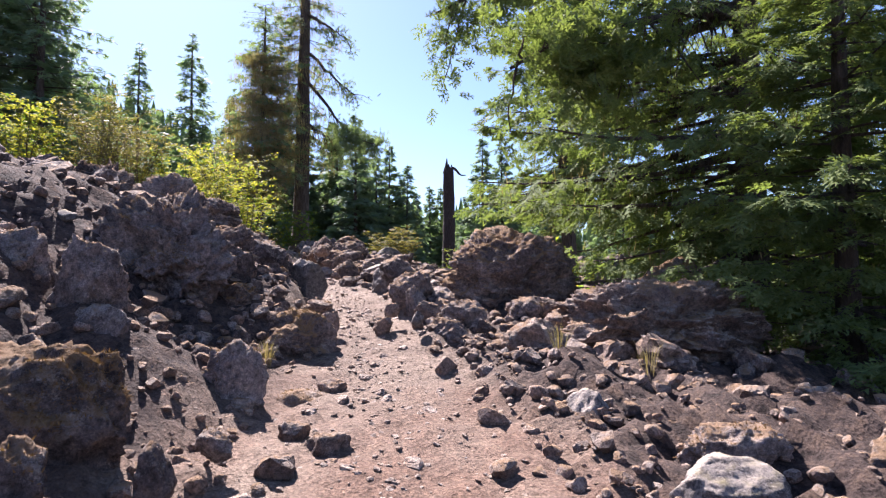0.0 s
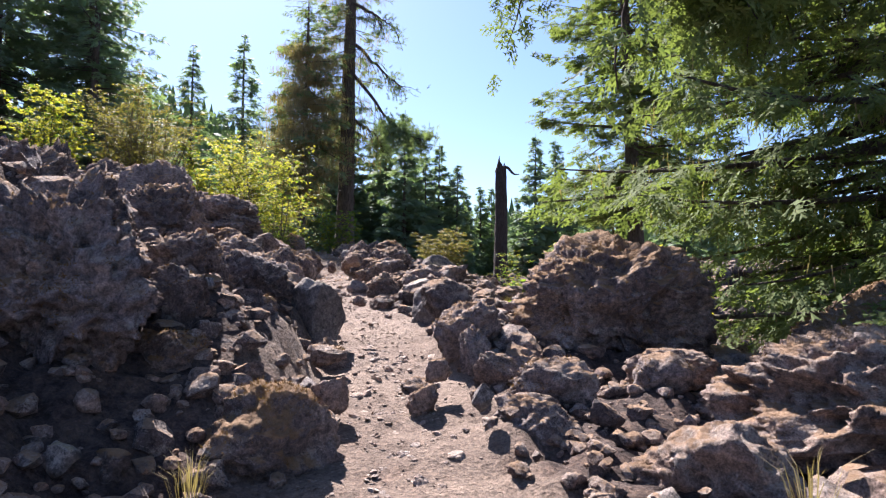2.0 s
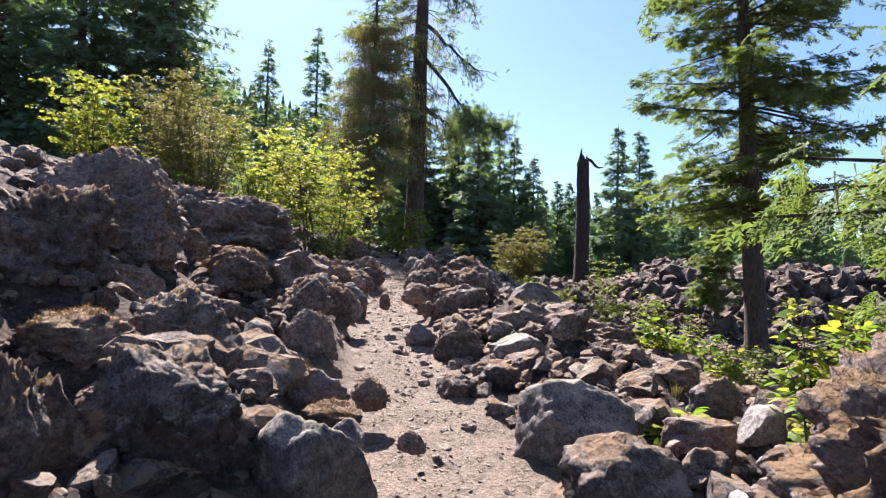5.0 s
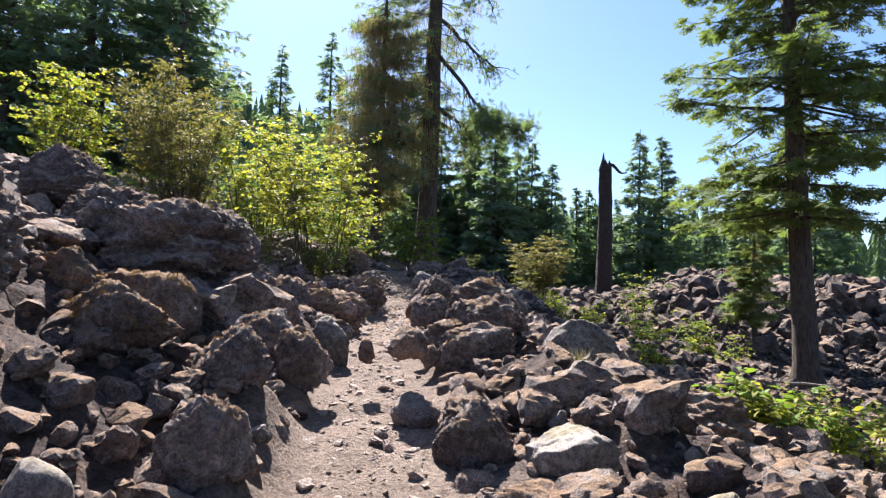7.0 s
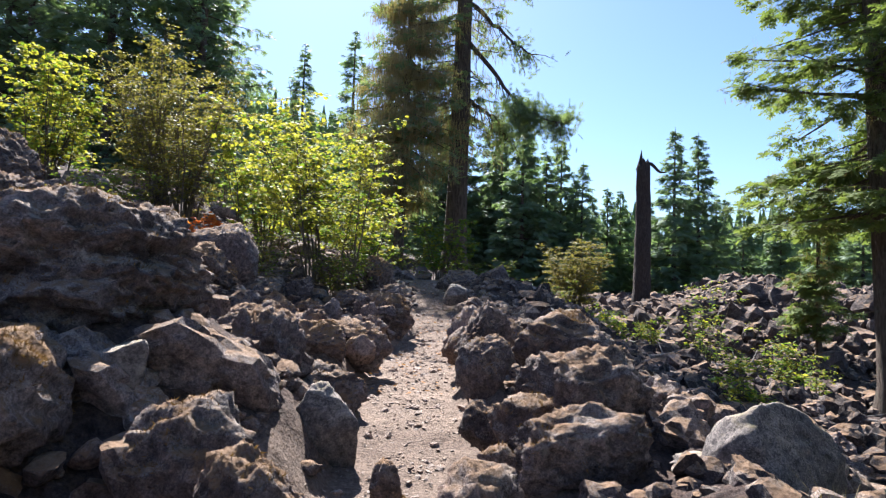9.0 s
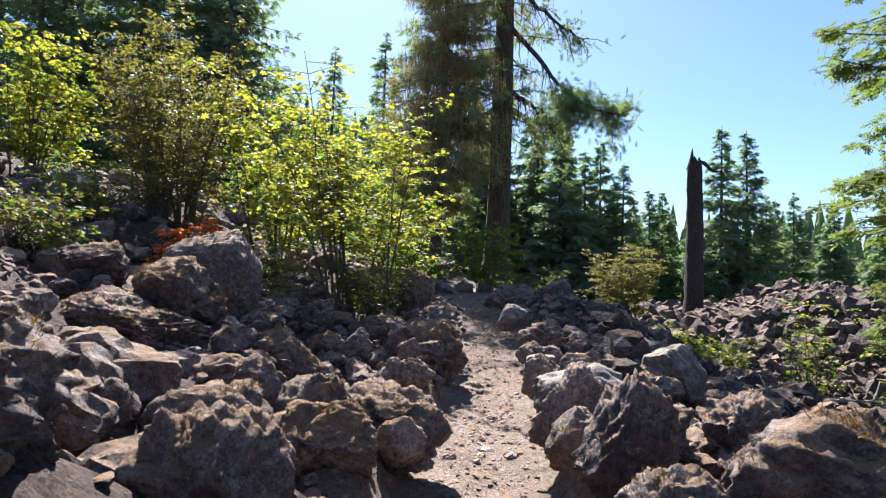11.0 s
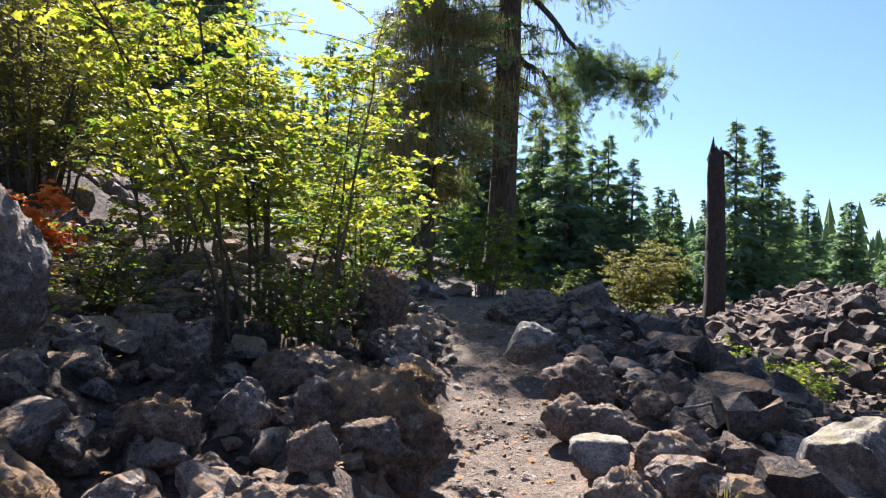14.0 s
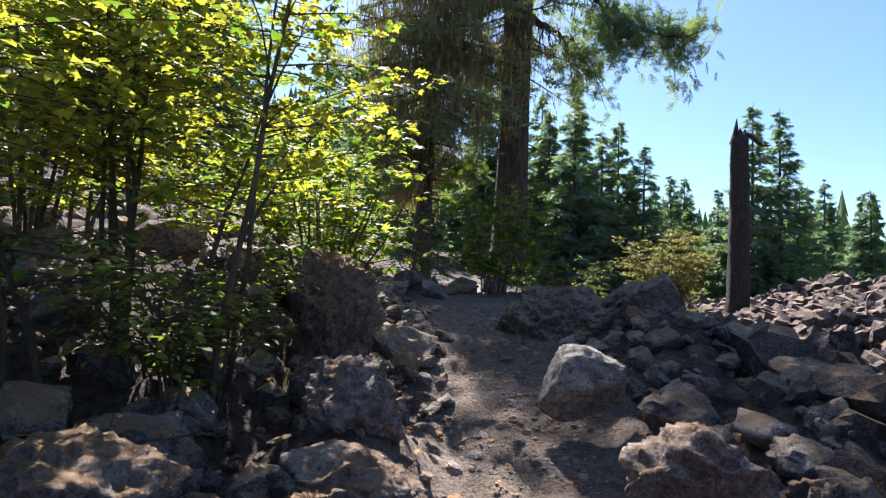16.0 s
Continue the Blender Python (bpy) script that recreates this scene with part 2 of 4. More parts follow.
# ---------------------------------------------------------------- ground
TRAIL_Y = (-30, -6, 0, 3, 6.5, 8.5, 9.6, 11.3, 13.8, 16.5, 18.7, 20, 21.1, 22.6, 23.4, 25, 27, 29, 34, 60)
TRAIL_X = (0.6, 0.3, 0.0, -0.2, -0.85, -1.3, -1.7, -2.35, -3.15, -4.1, -4.6, -4.85, -5.1, -5.35, -5.65, -6.2, -7.1, -7.8, -9.5, -16)
TRAIL_Z = (-0.8, -0.3, 0.0, 0.42, 0.9, 1.17, 1.3, 1.5, 1.68, 1.78, 1.74, 1.78, 1.9, 2.1, 2.38, 2.7, 2.85, 2.9, 2.9, 2.9)


def smooth(e0, e1, v):
    u = np.clip((v - e0) / (e1 - e0), 0, 1)
    return u * u * (3 - 2 * u)


def trail_x(y):
    ys = np.asarray(y, float)[..., None] + np.array((-1.2, -0.6, 0, 0.6, 1.2))
    return np.interp(ys, TRAIL_Y, TRAIL_X).mean(-1)


def trail_z(y):
    ys = np.asarray(y, float)[..., None] + np.array((-1.2, -0.6, 0, 0.6, 1.2))
    return np.interp(ys, TRAIL_Y, TRAIL_Z).mean(-1)


HEAPS = []  # x, y, height and radius of the soil and rubble that a boulder is bedded in


def height(x, y, rough=True):
    """The ground's height."""
    x, y = np.asarray(x, float), np.asarray(y, float)
    d = x - trail_x(y)
    z = trail_z(y)
    wide = 0.56 + 0.5 * (1 - smooth(2, 6, y))
    left = np.clip(-d - wide, 0, None)
    right = np.clip(d - wide, 0, None)
    bank = np.interp(y, (-5, 4, 9, 14, 17, 20, 24, 30, 40), (1.2, 1.6, 1.7, 1.3, 0.85, 0.8, 0.85, 0.4, 0.3))
    z = z + bank * smooth(0.0, 3.2, left) + 1.1 * smooth(2.5, 8, left) * smooth(-4, 16, y) + 0.2 * np.clip(left - 4.5, 0, 30)
    drop = np.interp(y, (-5, 3, 8, 14, 22, 30, 45), (0.3, 0.3, 0.7, 1.1, 1.5, 1.9, 1.6))
    z = z + 0.06 * smooth(0, 0.8, right) - (drop + 0.06) * smooth(0.9, 5.5, right)
    z = z - 2.6 * smooth(5, 16, right) * smooth(8, 22, y) * (1 - smooth(38, 56, y))
    if rough:
        p = np.stack([x, y, 0 * x], -1).reshape(-1, 3)
        off = smooth(0.0, 1.0, np.clip(np.abs(d) - wide, 0, None))
        z = z + (fbm(p * 1.1, 4).reshape(x.shape) * 0.16 + fbm(p * 0.35 + 5, 3).reshape(x.shape) * 0.2) * off
        z = z + fbm(p * 3.2, 4, 0.6).reshape(x.shape) * 0.035
    p = np.stack([x * 0.15, y * 0.15, 0 * x], -1).reshape(-1, 3)
    z = z + smooth(36, 52, y) * (1 - smooth(85, 120, y)) * smooth(3, 9, x) * (1.3 + 1.3 * fbm(p, 3).reshape(x.shape))
    if HEAPS:
        off = smooth(0.0, 0.3, np.abs(d) - wide + 0.1)
        heap = z.copy()
        for hx, hy, hz, hr in HEAPS:
            far = np.hypot(x - hx, y - hy)
            near = far < hr + 1.6
            if near.any():
                heap[near] = np.maximum(heap[near], hz - 0.7 * np.clip(far[near] - hr, 0, None))
        q = np.stack([x, y, 0 * x], -1).reshape(-1, 3)
        z = z + (heap - z) * off + fbm(q * 4.5, 3, 0.6, True).reshape(x.shape) * 0.07 * off
    return z


def ground_z(x, y):
    return float(height(np.array([x]), np.array([y]))[0])


def bare_z(x, y):
    """The ground's height without the boulders' bedding."""
    held = HEAPS[:]
    HEAPS.clear()
    z = ground_z(x, y)
    HEAPS.extend(held)
    return z


def graded(lo, hi, step, far, grow=1.16):
    """Places along an axis: even from lo to hi, then ever wider out to far."""
    out = list(np.arange(lo, hi, step))
    s, v = step, out[-1]
    while v < far:
        s *= grow
        v += s
        out.append(v)
    s, v = step, lo
    while v > -far:
        s *= grow
        v -= s
        out.insert(0, v)
    return np.array(out)


# ---------------------------------------------------------------- rocks
def ico(level):
    bm = bmesh.new()
    bmesh.ops.create_icosphere(bm, subdivisions=level, radius=1)
    v = np.array([p.co[:] for p in bm.verts])
    f = np.array([[q.index for q in p.verts] for p in bm.faces])
    bm.free()
    return v, f


ICO = {k: ico(k) for k in (1, 2, 3, 4, 5, 6)}


def rock_shape(seed, level, facets=14, lumps=0.16, pits=0.05, flat=0.72):
    """A boulder of radius about 1: a ball cut by planes, then broken up and weathered."""
    rng = np.random.default_rng(seed)
    v, f = ICO[level]
    v = v.copy()
    off = rng.uniform(-50, 50, 3)
    u = v.copy()
    v = v + u * (fbm(v * 1.1 + off, 2) * lumps * 1.9)[:, None]
    for _ in range(facets):
        n = rng.normal(size=3)
        n /= np.linalg.norm(n)
        d = rng.uniform(flat - 0.2, flat + 0.16)
        v -= np.clip(v @ n - d, 0, None)[:, None] * n * 0.95
    v = v + u * (fbm(v * 2.4 - off, 3, ridged=True) * pits * 2.1)[:, None]
    if level >= 3:
        w = v + 0.12 * np.stack([perlin(v * 4 + k * 9 + off) for k in range(3)], -1)
        v = v + u * (fbm(w * 5.5 + off, 4, 0.6, True) * pits * 0.85)[:, None]
    if level >= 5:
        v = v + u * (fbm(w * 15 - off, 3, 0.6) * pits * 0.42)[:, None]
    half_size = (v.max(0) - v.min(0)) / 2
    return (v - (v.max(0) + v.min(0)) / 2) / half_size, f


def tufts(v, f, rng, dense, long):
    """Short blades on the upper faces of a rock, in patches."""
    a, b, c = v[f[:, 0]], v[f[:, 1]], v[f[:, 2]]
    n = np.cross(b - a, c - a)
    area = np.linalg.norm(n, axis=1)
    n = n / (area[:, None] + 1e-12)
    patch = fbm((a + rng.uniform(-40, 40, 3)) * 3.0, 3)
    w = area * np.clip(n[:, 2] - 0.15, 0, None) * np.clip(patch + 0.15, 0, None)
    m = min(7000, int(dense * area[n[:, 2] > 0.2].sum() / 2))
    if w.sum() <= 0 or m < 10:
        return None
    i = rng.choice(len(f), m, p=w / w.sum())
    r = rng.uniform(0, 1, (m, 2))
    r = np.where(r.sum(1, keepdims=True) > 1, 1 - r, r)
    p = a[i] + (b - a)[i] * r[:, :1] + (c - a)[i] * r[:, 1:]
    d = n[i] * 0.5 + rng.normal(0, 0.6, (m, 3))
    d /= np.linalg.norm(d, axis=1, keepdims=True)
    L = long * rng.uniform(0.4, 1.4, (m, 1))
    side = rng.normal(0, 1, (m, 3)) * L * 0.09
    vv = np.stack([p - side - n[i] * 0.005, p + side - n[i] * 0.005, p + d * L], 1).reshape(-1, 3)
    return vv, np.arange(3 * m).reshape(-1, 3)


COUNT = [0]


def boulder(x, y, z, sx, sy, sz, turn=0, mat=None, kind="", label="", tip=0, lumps=0.12, pits=0.07, facets=14):
    """One boulder: z is its top, sx sy sz its width, depth and height."""
    COUNT[0] += 1
    bed = bare_z(x, y)
    z = min(z, bed + 0.5 + 0.9 * sz)
    sz = max(sz, min(z - bed - 0.2, 1.3 * sz))
    HEAPS.append((x, y, min(z - 0.78 * sz, bed + 0.5), 0.45 * min(sx, sy)))
    big = max(sx, sy, sz)
    if mat is SLATE:
        lumps, pits = min(lumps, 0.07), min(pits, 0.025)
    v, f = rock_shape(COUNT[0] * 13 + 5, 6 if big > 1.1 else 5 if big > 0.5 else 4, facets, lumps, pits)
    v = v * (sx / 2, sy / 2, sz / 2)
    turn_m = np.array(Euler((radians(tip), 0, radians(turn))).to_matrix())
    v = v @ turn_m.T
    v[:, 2] -= v[:, 2].max()
    ob = new("boulder", mesh_np("boulder", v, f, mat or BASALT))
    ob.location = (x, y, z)
    if mat is MOSSY or (mat is None and COUNT[0] % 2) or (mat is TUFF and COUNT[0] % 3 == 0):
        blades = tufts(v, f, np.random.default_rng(COUNT[0]), 5000 if mat is MOSSY else 2200, 0.022)
        if blades:
            tagged(part("moss", mesh_np("moss", *blades, MOSS_TUFT, False), ob, "dry brown moss tufts"), kind="stuff")
    return tagged(ob, label or "rough dark basalt boulder beside the dirt trail", "boulder", "boulders along the trail")


# ---------------------------------------------------------------- boulders beside the trail
boulder(-1.84, 2.80, 1.22, 0.81, 0.57, 0.69, -0, MOSSY, label="large boulder with dry yellow moss on its crown")
boulder(-4.25, 7.37, 2.97, 1.36, 0.98, 1.08, -0, None, label="large craggy dark lava boulder in the bank", lumps=0.26, pits=0.13, facets=7)
boulder(-2.75, 5.97, 2.46, 1.63, 1.15, 1.49, -0, None, label="large craggy dark lava boulder in the bank", lumps=0.26, pits=0.13, facets=7)
boulder(-2.53, 4.32, 1.83, 0.53, 0.38, 0.69, -0)
boulder(-4.37, 6.14, 2.70, 0.81, 0.59, 0.95, -0)
boulder(-3.25, 4.56, 1.91, 0.71, 0.51, 0.84, -0)
boulder(-1.61, 2.30, 0.92, 0.26, 0.19, 0.32, -0)
boulder(-1.41, 5.83, 1.24, 0.85, 0.62, 0.76, -0, MOSSY)
boulder(-1.48, 4.32, 1.09, 0.48, 0.35, 0.66, -0)
boulder(-2.36, 4.13, 1.35, 0.46, 0.34, 0.47, -0)
boulder(0.85, 5.57, 1.17, 0.86, 0.62, 0.66, -0, TUFF)
boulder(2.27, 6.63, 1.54, 2.48, 1.71, 1.16, -0, TUFF, label="low brown mound of crumbling lava and moss", facets=2, pits=0.1)
boulder(0.97, 4.15, 0.76, 0.40, 0.33, 0.72, -0, SLATE)
boulder(1.81, 4.94, 0.44, 0.78, 0.56, 0.48, -0, MOSSY)
boulder(2.04, 4.86, 0.68, 0.47, 0.35, 0.40, -0, MOSSY)
boulder(1.43, 3.09, 0.61, 0.63, 0.45, 0.40, -0, SLATE)
boulder(1.70, 3.61, 0.67, 0.70, 0.50, 0.40, -0)
boulder(2.30, 3.70, 0.60, 0.44, 0.32, 0.40, -0)
boulder(2.71, 4.33, 0.69, 0.32, 0.24, 0.38, -0)
boulder(2.39, 3.34, 0.63, 0.37, 0.27, 0.36, -0)
boulder(3.03, 8.48, 2.03, 1.19, 0.87, 0.83, -0, MOSSY)
boulder(1.43, 5.14, 0.82, 0.60, 0.44, 0.45, -0, TUFF)
boulder(0.20, 6.77, 1.29, 0.58, 0.43, 0.45, -0)
boulder(0.06, 6.25, 1.13, 0.53, 0.39, 0.41, -0)
boulder(0.96, 6.92, 1.32, 0.42, 0.31, 0.34, -0)
boulder(-0.70, 3.65, 0.60, 0.31, 0.23, 0.32, -0, TUFF)
boulder(-1.07, 4.55, 0.69, 0.42, 0.31, 0.30, -0, TUFF)
boulder(-0.93, 3.80, 0.63, 0.21, 0.16, 0.17, -0, TUFF)
boulder(-1.20, 3.23, 0.72, 0.19, 0.14, 0.18, -0)
boulder(-1.10, 2.34, 0.89, 0.15, 0.12, 0.26, -0)
boulder(-0.86, 4.70, 0.75, 0.23, 0.17, 0.23, -0, TUFF)
boulder(-0.72, 7.11, 1.08, 0.33, 0.25, 0.28, -0)
boulder(-2.19, 6.34, 1.88, 0.39, 0.28, 0.49, 8)
boulder(-2.18, 6.10, 1.49, 0.61, 0.44, 0.40, 8, MOSSY)
boulder(-1.93, 6.46, 1.49, 0.23, 0.24, 0.51, 8)
boulder(-1.90, 6.93, 1.47, 0.25, 0.18, 0.31, 8, MOSSY)
boulder(-1.83, 8.14, 1.80, 0.53, 0.38, 0.71, 8, SLATE, label="upright brown basalt slab leaning beside the trail")
boulder(-0.78, 9.50, 1.76, 0.70, 0.52, 0.62, 8, SLATE, label="smooth grey basalt boulder with sharp edges")
boulder(-0.42, 7.70, 1.62, 0.59, 0.43, 0.52, 8)
boulder(-0.33, 7.37, 1.45, 0.26, 0.27, 0.58, 8)
boulder(-0.18, 7.24, 1.26, 0.36, 0.27, 0.35, 8, TUFF)
boulder(0.21, 6.88, 1.25, 0.52, 0.37, 0.43, 8, MOSSY)
boulder(1.06, 7.18, 1.32, 0.71, 0.50, 0.35, 8, TUFF)
boulder(0.94, 8.46, 2.30, 2.08, 1.41, 1.58, 8, MOSSY, label="huge rounded boulder matted with brown moss", lumps=0.14, facets=1, pits=0.09)
boulder(-4.73, 10.54, 3.42, 1.24, 0.89, 1.39, 8)
boulder(-4.86, 8.66, 3.28, 0.87, 0.65, 1.43, 8, None, label="large craggy dark lava boulder in the bank", lumps=0.26, pits=0.13, facets=7)
boulder(-2.40, 6.76, 2.14, 0.55, 0.39, 0.39, 8, None, label="large craggy dark lava boulder in the bank", lumps=0.26, pits=0.13, facets=7)
boulder(-2.35, 7.96, 2.05, 0.62, 0.45, 0.62, 8)
boulder(0.02, 6.40, 1.12, 0.42, 0.30, 0.27, 8, TUFF)
boulder(-0.66, 6.63, 1.11, 0.22, 0.16, 0.26, 8, TUFF)
boulder(-3.50, 17.00, 2.62, 0.57, 0.42, 0.83, 8)
boulder(-2.21, 14.58, 2.49, 0.95, 0.70, 0.79, 8)
boulder(-0.58, 6.84, 1.25, 0.18, 0.13, 0.18, 8)
boulder(-0.26, 6.21, 1.19, 0.13, 0.10, 0.17, 8, SLATE)
boulder(-1.39, 6.49, 1.15, 0.19, 0.14, 0.20, 8, SLATE)
boulder(-1.21, 6.37, 1.19, 0.25, 0.18, 0.26, 8, TUFF)
boulder(-1.51, 7.40, 1.27, 0.32, 0.23, 0.19, 8, TUFF)
boulder(-1.60, 7.67, 1.30, 0.40, 0.29, 0.46, 8)
boulder(-1.67, 10.57, 1.58, 0.35, 0.26, 0.24, 8, TUFF)
boulder(-1.34, 10.69, 1.65, 0.35, 0.26, 0.32, 8)
boulder(-2.83, 8.76, 2.27, 0.53, 0.38, 0.42, 11)
boulder(-2.34, 8.00, 2.05, 0.70, 0.49, 0.57, 11, None, label="large craggy dark lava boulder in the bank", lumps=0.26, pits=0.13, facets=7)
boulder(-2.33, 9.30, 1.80, 0.48, 0.35, 0.36, 11)
boulder(-2.08, 8.98, 1.66, 0.38, 0.28, 0.19, 11, MOSSY)
boulder(-2.94, 9.70, 2.00, 0.30, 0.22, 0.37, 11, SLATE)
boulder(-2.96, 10.68, 2.03, 0.46, 0.34, 0.51, 11)
boulder(-3.40, 11.59, 2.29, 0.55, 0.41, 0.52, 11)
boulder(-2.10, 9.73, 1.68, 0.26, 0.19, 0.27, 11, TUFF)
boulder(-1.80, 11.36, 1.58, 0.40, 0.30, 0.38, 11, TUFF)
boulder(-1.85, 11.69, 1.92, 0.51, 0.37, 0.58, 11)
boulder(-2.38, 12.33, 1.79, 0.37, 0.28, 0.40, 11)
boulder(-1.31, 11.18, 1.61, 0.60, 0.44, 0.39, 11)
boulder(-1.26, 11.55, 1.82, 0.54, 0.40, 0.36, 11, SLATE)
boulder(-0.63, 8.06, 1.82, 0.45, 0.32, 0.31, 11)
boulder(-3.13, 8.32, 2.15, 0.65, 0.46, 0.33, 11, MOSSY)
boulder(-2.41, 7.34, 2.10, 0.18, 0.22, 0.47, 11)
boulder(-2.53, 7.63, 1.98, 0.20, 0.14, 0.31, 11, MOSSY)
boulder(-1.88, 7.04, 1.92, 0.16, 0.12, 0.15, 11, MOSSY)
boulder(-3.37, 12.53, 2.22, 0.47, 0.35, 0.58, 11)
boulder(-4.19, 11.44, 2.55, 0.87, 0.63, 0.60, 11, MOSSY)
boulder(-3.92, 9.02, 2.86, 0.83, 0.60, 0.83, 11, None, label="large craggy dark lava boulder in the bank", lumps=0.26, pits=0.13, facets=7)
boulder(-0.08, 11.02, 1.70, 0.40, 0.29, 0.30, 11, TUFF)
boulder(0.20, 10.49, 1.69, 0.37, 0.27, 0.43, 11)
boulder(0.33, 9.86, 1.62, 0.31, 0.23, 0.32, 11, SLATE)
boulder(-0.08, 9.61, 1.57, 0.42, 0.31, 0.25, 11, TUFF)
boulder(-0.23, 8.76, 1.62, 0.28, 0.20, 0.21, 11)
boulder(-1.86, 8.64, 1.65, 0.18, 0.13, 0.14, 11, SLATE)
boulder(-1.53, 8.60, 1.63, 0.14, 0.10, 0.09, 11, TUFF)
boulder(-8.95, 15.74, 4.52, 1.40, 1.02, 1.37, 14)
boulder(-5.94, 13.30, 3.50, 1.05, 1.15, 1.10, 14, facets=4)
boulder(-5.30, 13.60, 3.36, 1.50, 1.70, 1.05, 14, label="broad rounded dark basalt boulder on the bank", facets=2)
boulder(-4.76, 12.42, 2.62, 0.98, 1.05, 0.80, 14, MOSSY, facets=4)
boulder(-4.41, 12.93, 2.52, 0.35, 0.26, 0.37, 14, SLATE)
boulder(-4.77, 14.78, 2.62, 0.73, 0.54, 0.92, 14)
boulder(-3.91, 12.76, 2.33, 0.73, 0.53, 0.79, 14)
boulder(-3.78, 13.99, 2.20, 0.44, 0.32, 0.69, 14, SLATE)
boulder(-3.57, 13.20, 1.74, 0.33, 0.24, 0.46, 14, SLATE)
boulder(-4.18, 11.44, 1.84, 0.61, 0.44, 0.48, 14)
boulder(-3.85, 11.67, 1.80, 0.39, 0.29, 0.41, 14, TUFF)
boulder(-4.45, 11.92, 1.97, 0.51, 0.37, 0.31, 14)
boulder(-4.71, 11.58, 2.30, 0.41, 0.30, 0.51, 14)
boulder(-4.77, 11.62, 2.77, 0.45, 0.33, 0.56, 14, MOSSY)
boulder(-4.39, 12.33, 2.10, 0.36, 0.27, 0.49, 14, MOSSY)
boulder(-3.92, 13.19, 2.02, 0.40, 0.30, 0.46, 14)
boulder(-2.25, 13.96, 2.23, 0.83, 0.60, 0.60, 14)
boulder(-1.24, 14.05, 2.28, 0.81, 0.58, 0.78, 14, SLATE, label="dark smooth basalt boulder with a rounded top", lumps=0.08, pits=0.02, facets=8)
boulder(-2.10, 13.04, 1.79, 0.52, 0.38, 0.36, 14, SLATE)
boulder(-1.59, 13.48, 1.86, 0.55, 0.40, 0.43, 14, TUFF)
boulder(-1.92, 12.13, 1.83, 0.54, 0.39, 0.48, 14, TUFF)
boulder(-0.69, 12.81, 1.92, 1.77, 1.20, 0.85, 14, TUFF, label="low brown mound of crumbling lava and moss", facets=2, pits=0.1)
boulder(-2.40, 15.60, 2.67, 0.99, 0.72, 0.79, 14)
boulder(-3.20, 16.04, 2.71, 0.55, 0.40, 0.88, 14)
boulder(-4.72, 16.60, 2.44, 0.81, 0.59, 0.61, 14)
boulder(-5.18, 16.27, 2.49, 0.48, 0.35, 0.41, 14)
boulder(-1.16, 12.84, 1.78, 0.38, 0.28, 0.22, 14)
boulder(-2.85, 14.24, 2.12, 0.28, 0.21, 0.32, 14)
boulder(-2.65, 13.75, 1.99, 0.23, 0.17, 0.24, 14, TUFF)
boulder(-4.10, 14.23, 1.94, 0.25, 0.19, 0.40, 14, TUFF)
boulder(-3.03, 15.26, 2.45, 0.48, 0.36, 0.56, 15)
boulder(-2.55, 14.01, 2.22, 0.43, 0.32, 0.38, 15, TUFF)
boulder(-4.35, 15.04, 2.16, 0.80, 0.58, 0.56, 15)
boulder(-4.97, 16.10, 2.54, 0.53, 0.39, 0.41, 15)
boulder(-2.97, 12.88, 2.11, 0.14, 0.10, 0.17, 15, TUFF)
boulder(-2.51, 12.51, 2.26, 0.32, 0.23, 0.20, 15, TUFF)
boulder(-5.28, 15.46, 2.56, 0.79, 0.55, 0.51, 19)
boulder(-5.51, 16.27, 2.60, 0.44, 0.32, 0.54, 19)
boulder(-5.15, 16.42, 2.42, 0.74, 0.53, 0.53, 19)
boulder(-4.71, 15.70, 2.46, 0.53, 0.38, 0.39, 19, MOSSY)
boulder(-4.54, 16.30, 2.29, 0.33, 0.24, 0.31, 19, TUFF)
boulder(-7.46, 17.63, 3.31, 0.91, 0.66, 0.84, 19, MOSSY)
boulder(-7.54, 17.02, 3.00, 1.44, 1.01, 0.91, 19)
boulder(-8.19, 19.02, 3.72, 1.25, 0.90, 1.29, 19, label="rounded dark boulder below the shrubs", lumps=0.08, pits=0.03, facets=7)
boulder(-8.44, 17.52, 3.45, 0.77, 0.56, 0.55, 19)
boulder(-5.45, 18.72, 2.35, 0.62, 0.46, 0.47, 19, TUFF)
boulder(-5.66, 19.97, 2.67, 1.02, 0.74, 0.87, 19, MOSSY)
boulder(-3.65, 18.66, 2.42, 0.92, 0.66, 0.68, 19, SLATE, label="angular tan grey basalt block at the trail edge")
boulder(-3.70, 17.14, 2.34, 0.40, 0.30, 0.36, 19, TUFF)
boulder(-3.49, 16.43, 2.41, 0.38, 0.28, 0.44, 19, TUFF)
boulder(-3.11, 16.91, 2.51, 0.66, 0.47, 0.61, 19)
boulder(-2.72, 20.73, 2.48, 0.80, 0.58, 0.92, 19, SLATE)
boulder(-2.47, 17.41, 2.45, 0.63, 0.46, 0.62, 19)
boulder(-4.09, 19.23, 2.42, 0.50, 0.37, 0.60, 19, TUFF)
boulder(-3.52, 21.90, 2.47, 0.62, 0.46, 0.76, 19, SLATE)
boulder(-6.44, 18.01, 2.65, 0.74, 0.54, 0.58, 19, MOSSY)
boulder(-6.11, 16.56, 2.54, 0.38, 0.28, 0.30, 19, TUFF)
boulder(-5.65, 18.44, 2.13, 0.53, 0.39, 0.48, 19, TUFF)
boulder(-5.74, 15.23, 2.57, 0.31, 0.23, 0.31, 19)
boulder(-5.31, 17.59, 2.10, 0.35, 0.26, 0.30, 19)
boulder(-4.87, 17.33, 2.18, 0.34, 0.25, 0.51, 19)
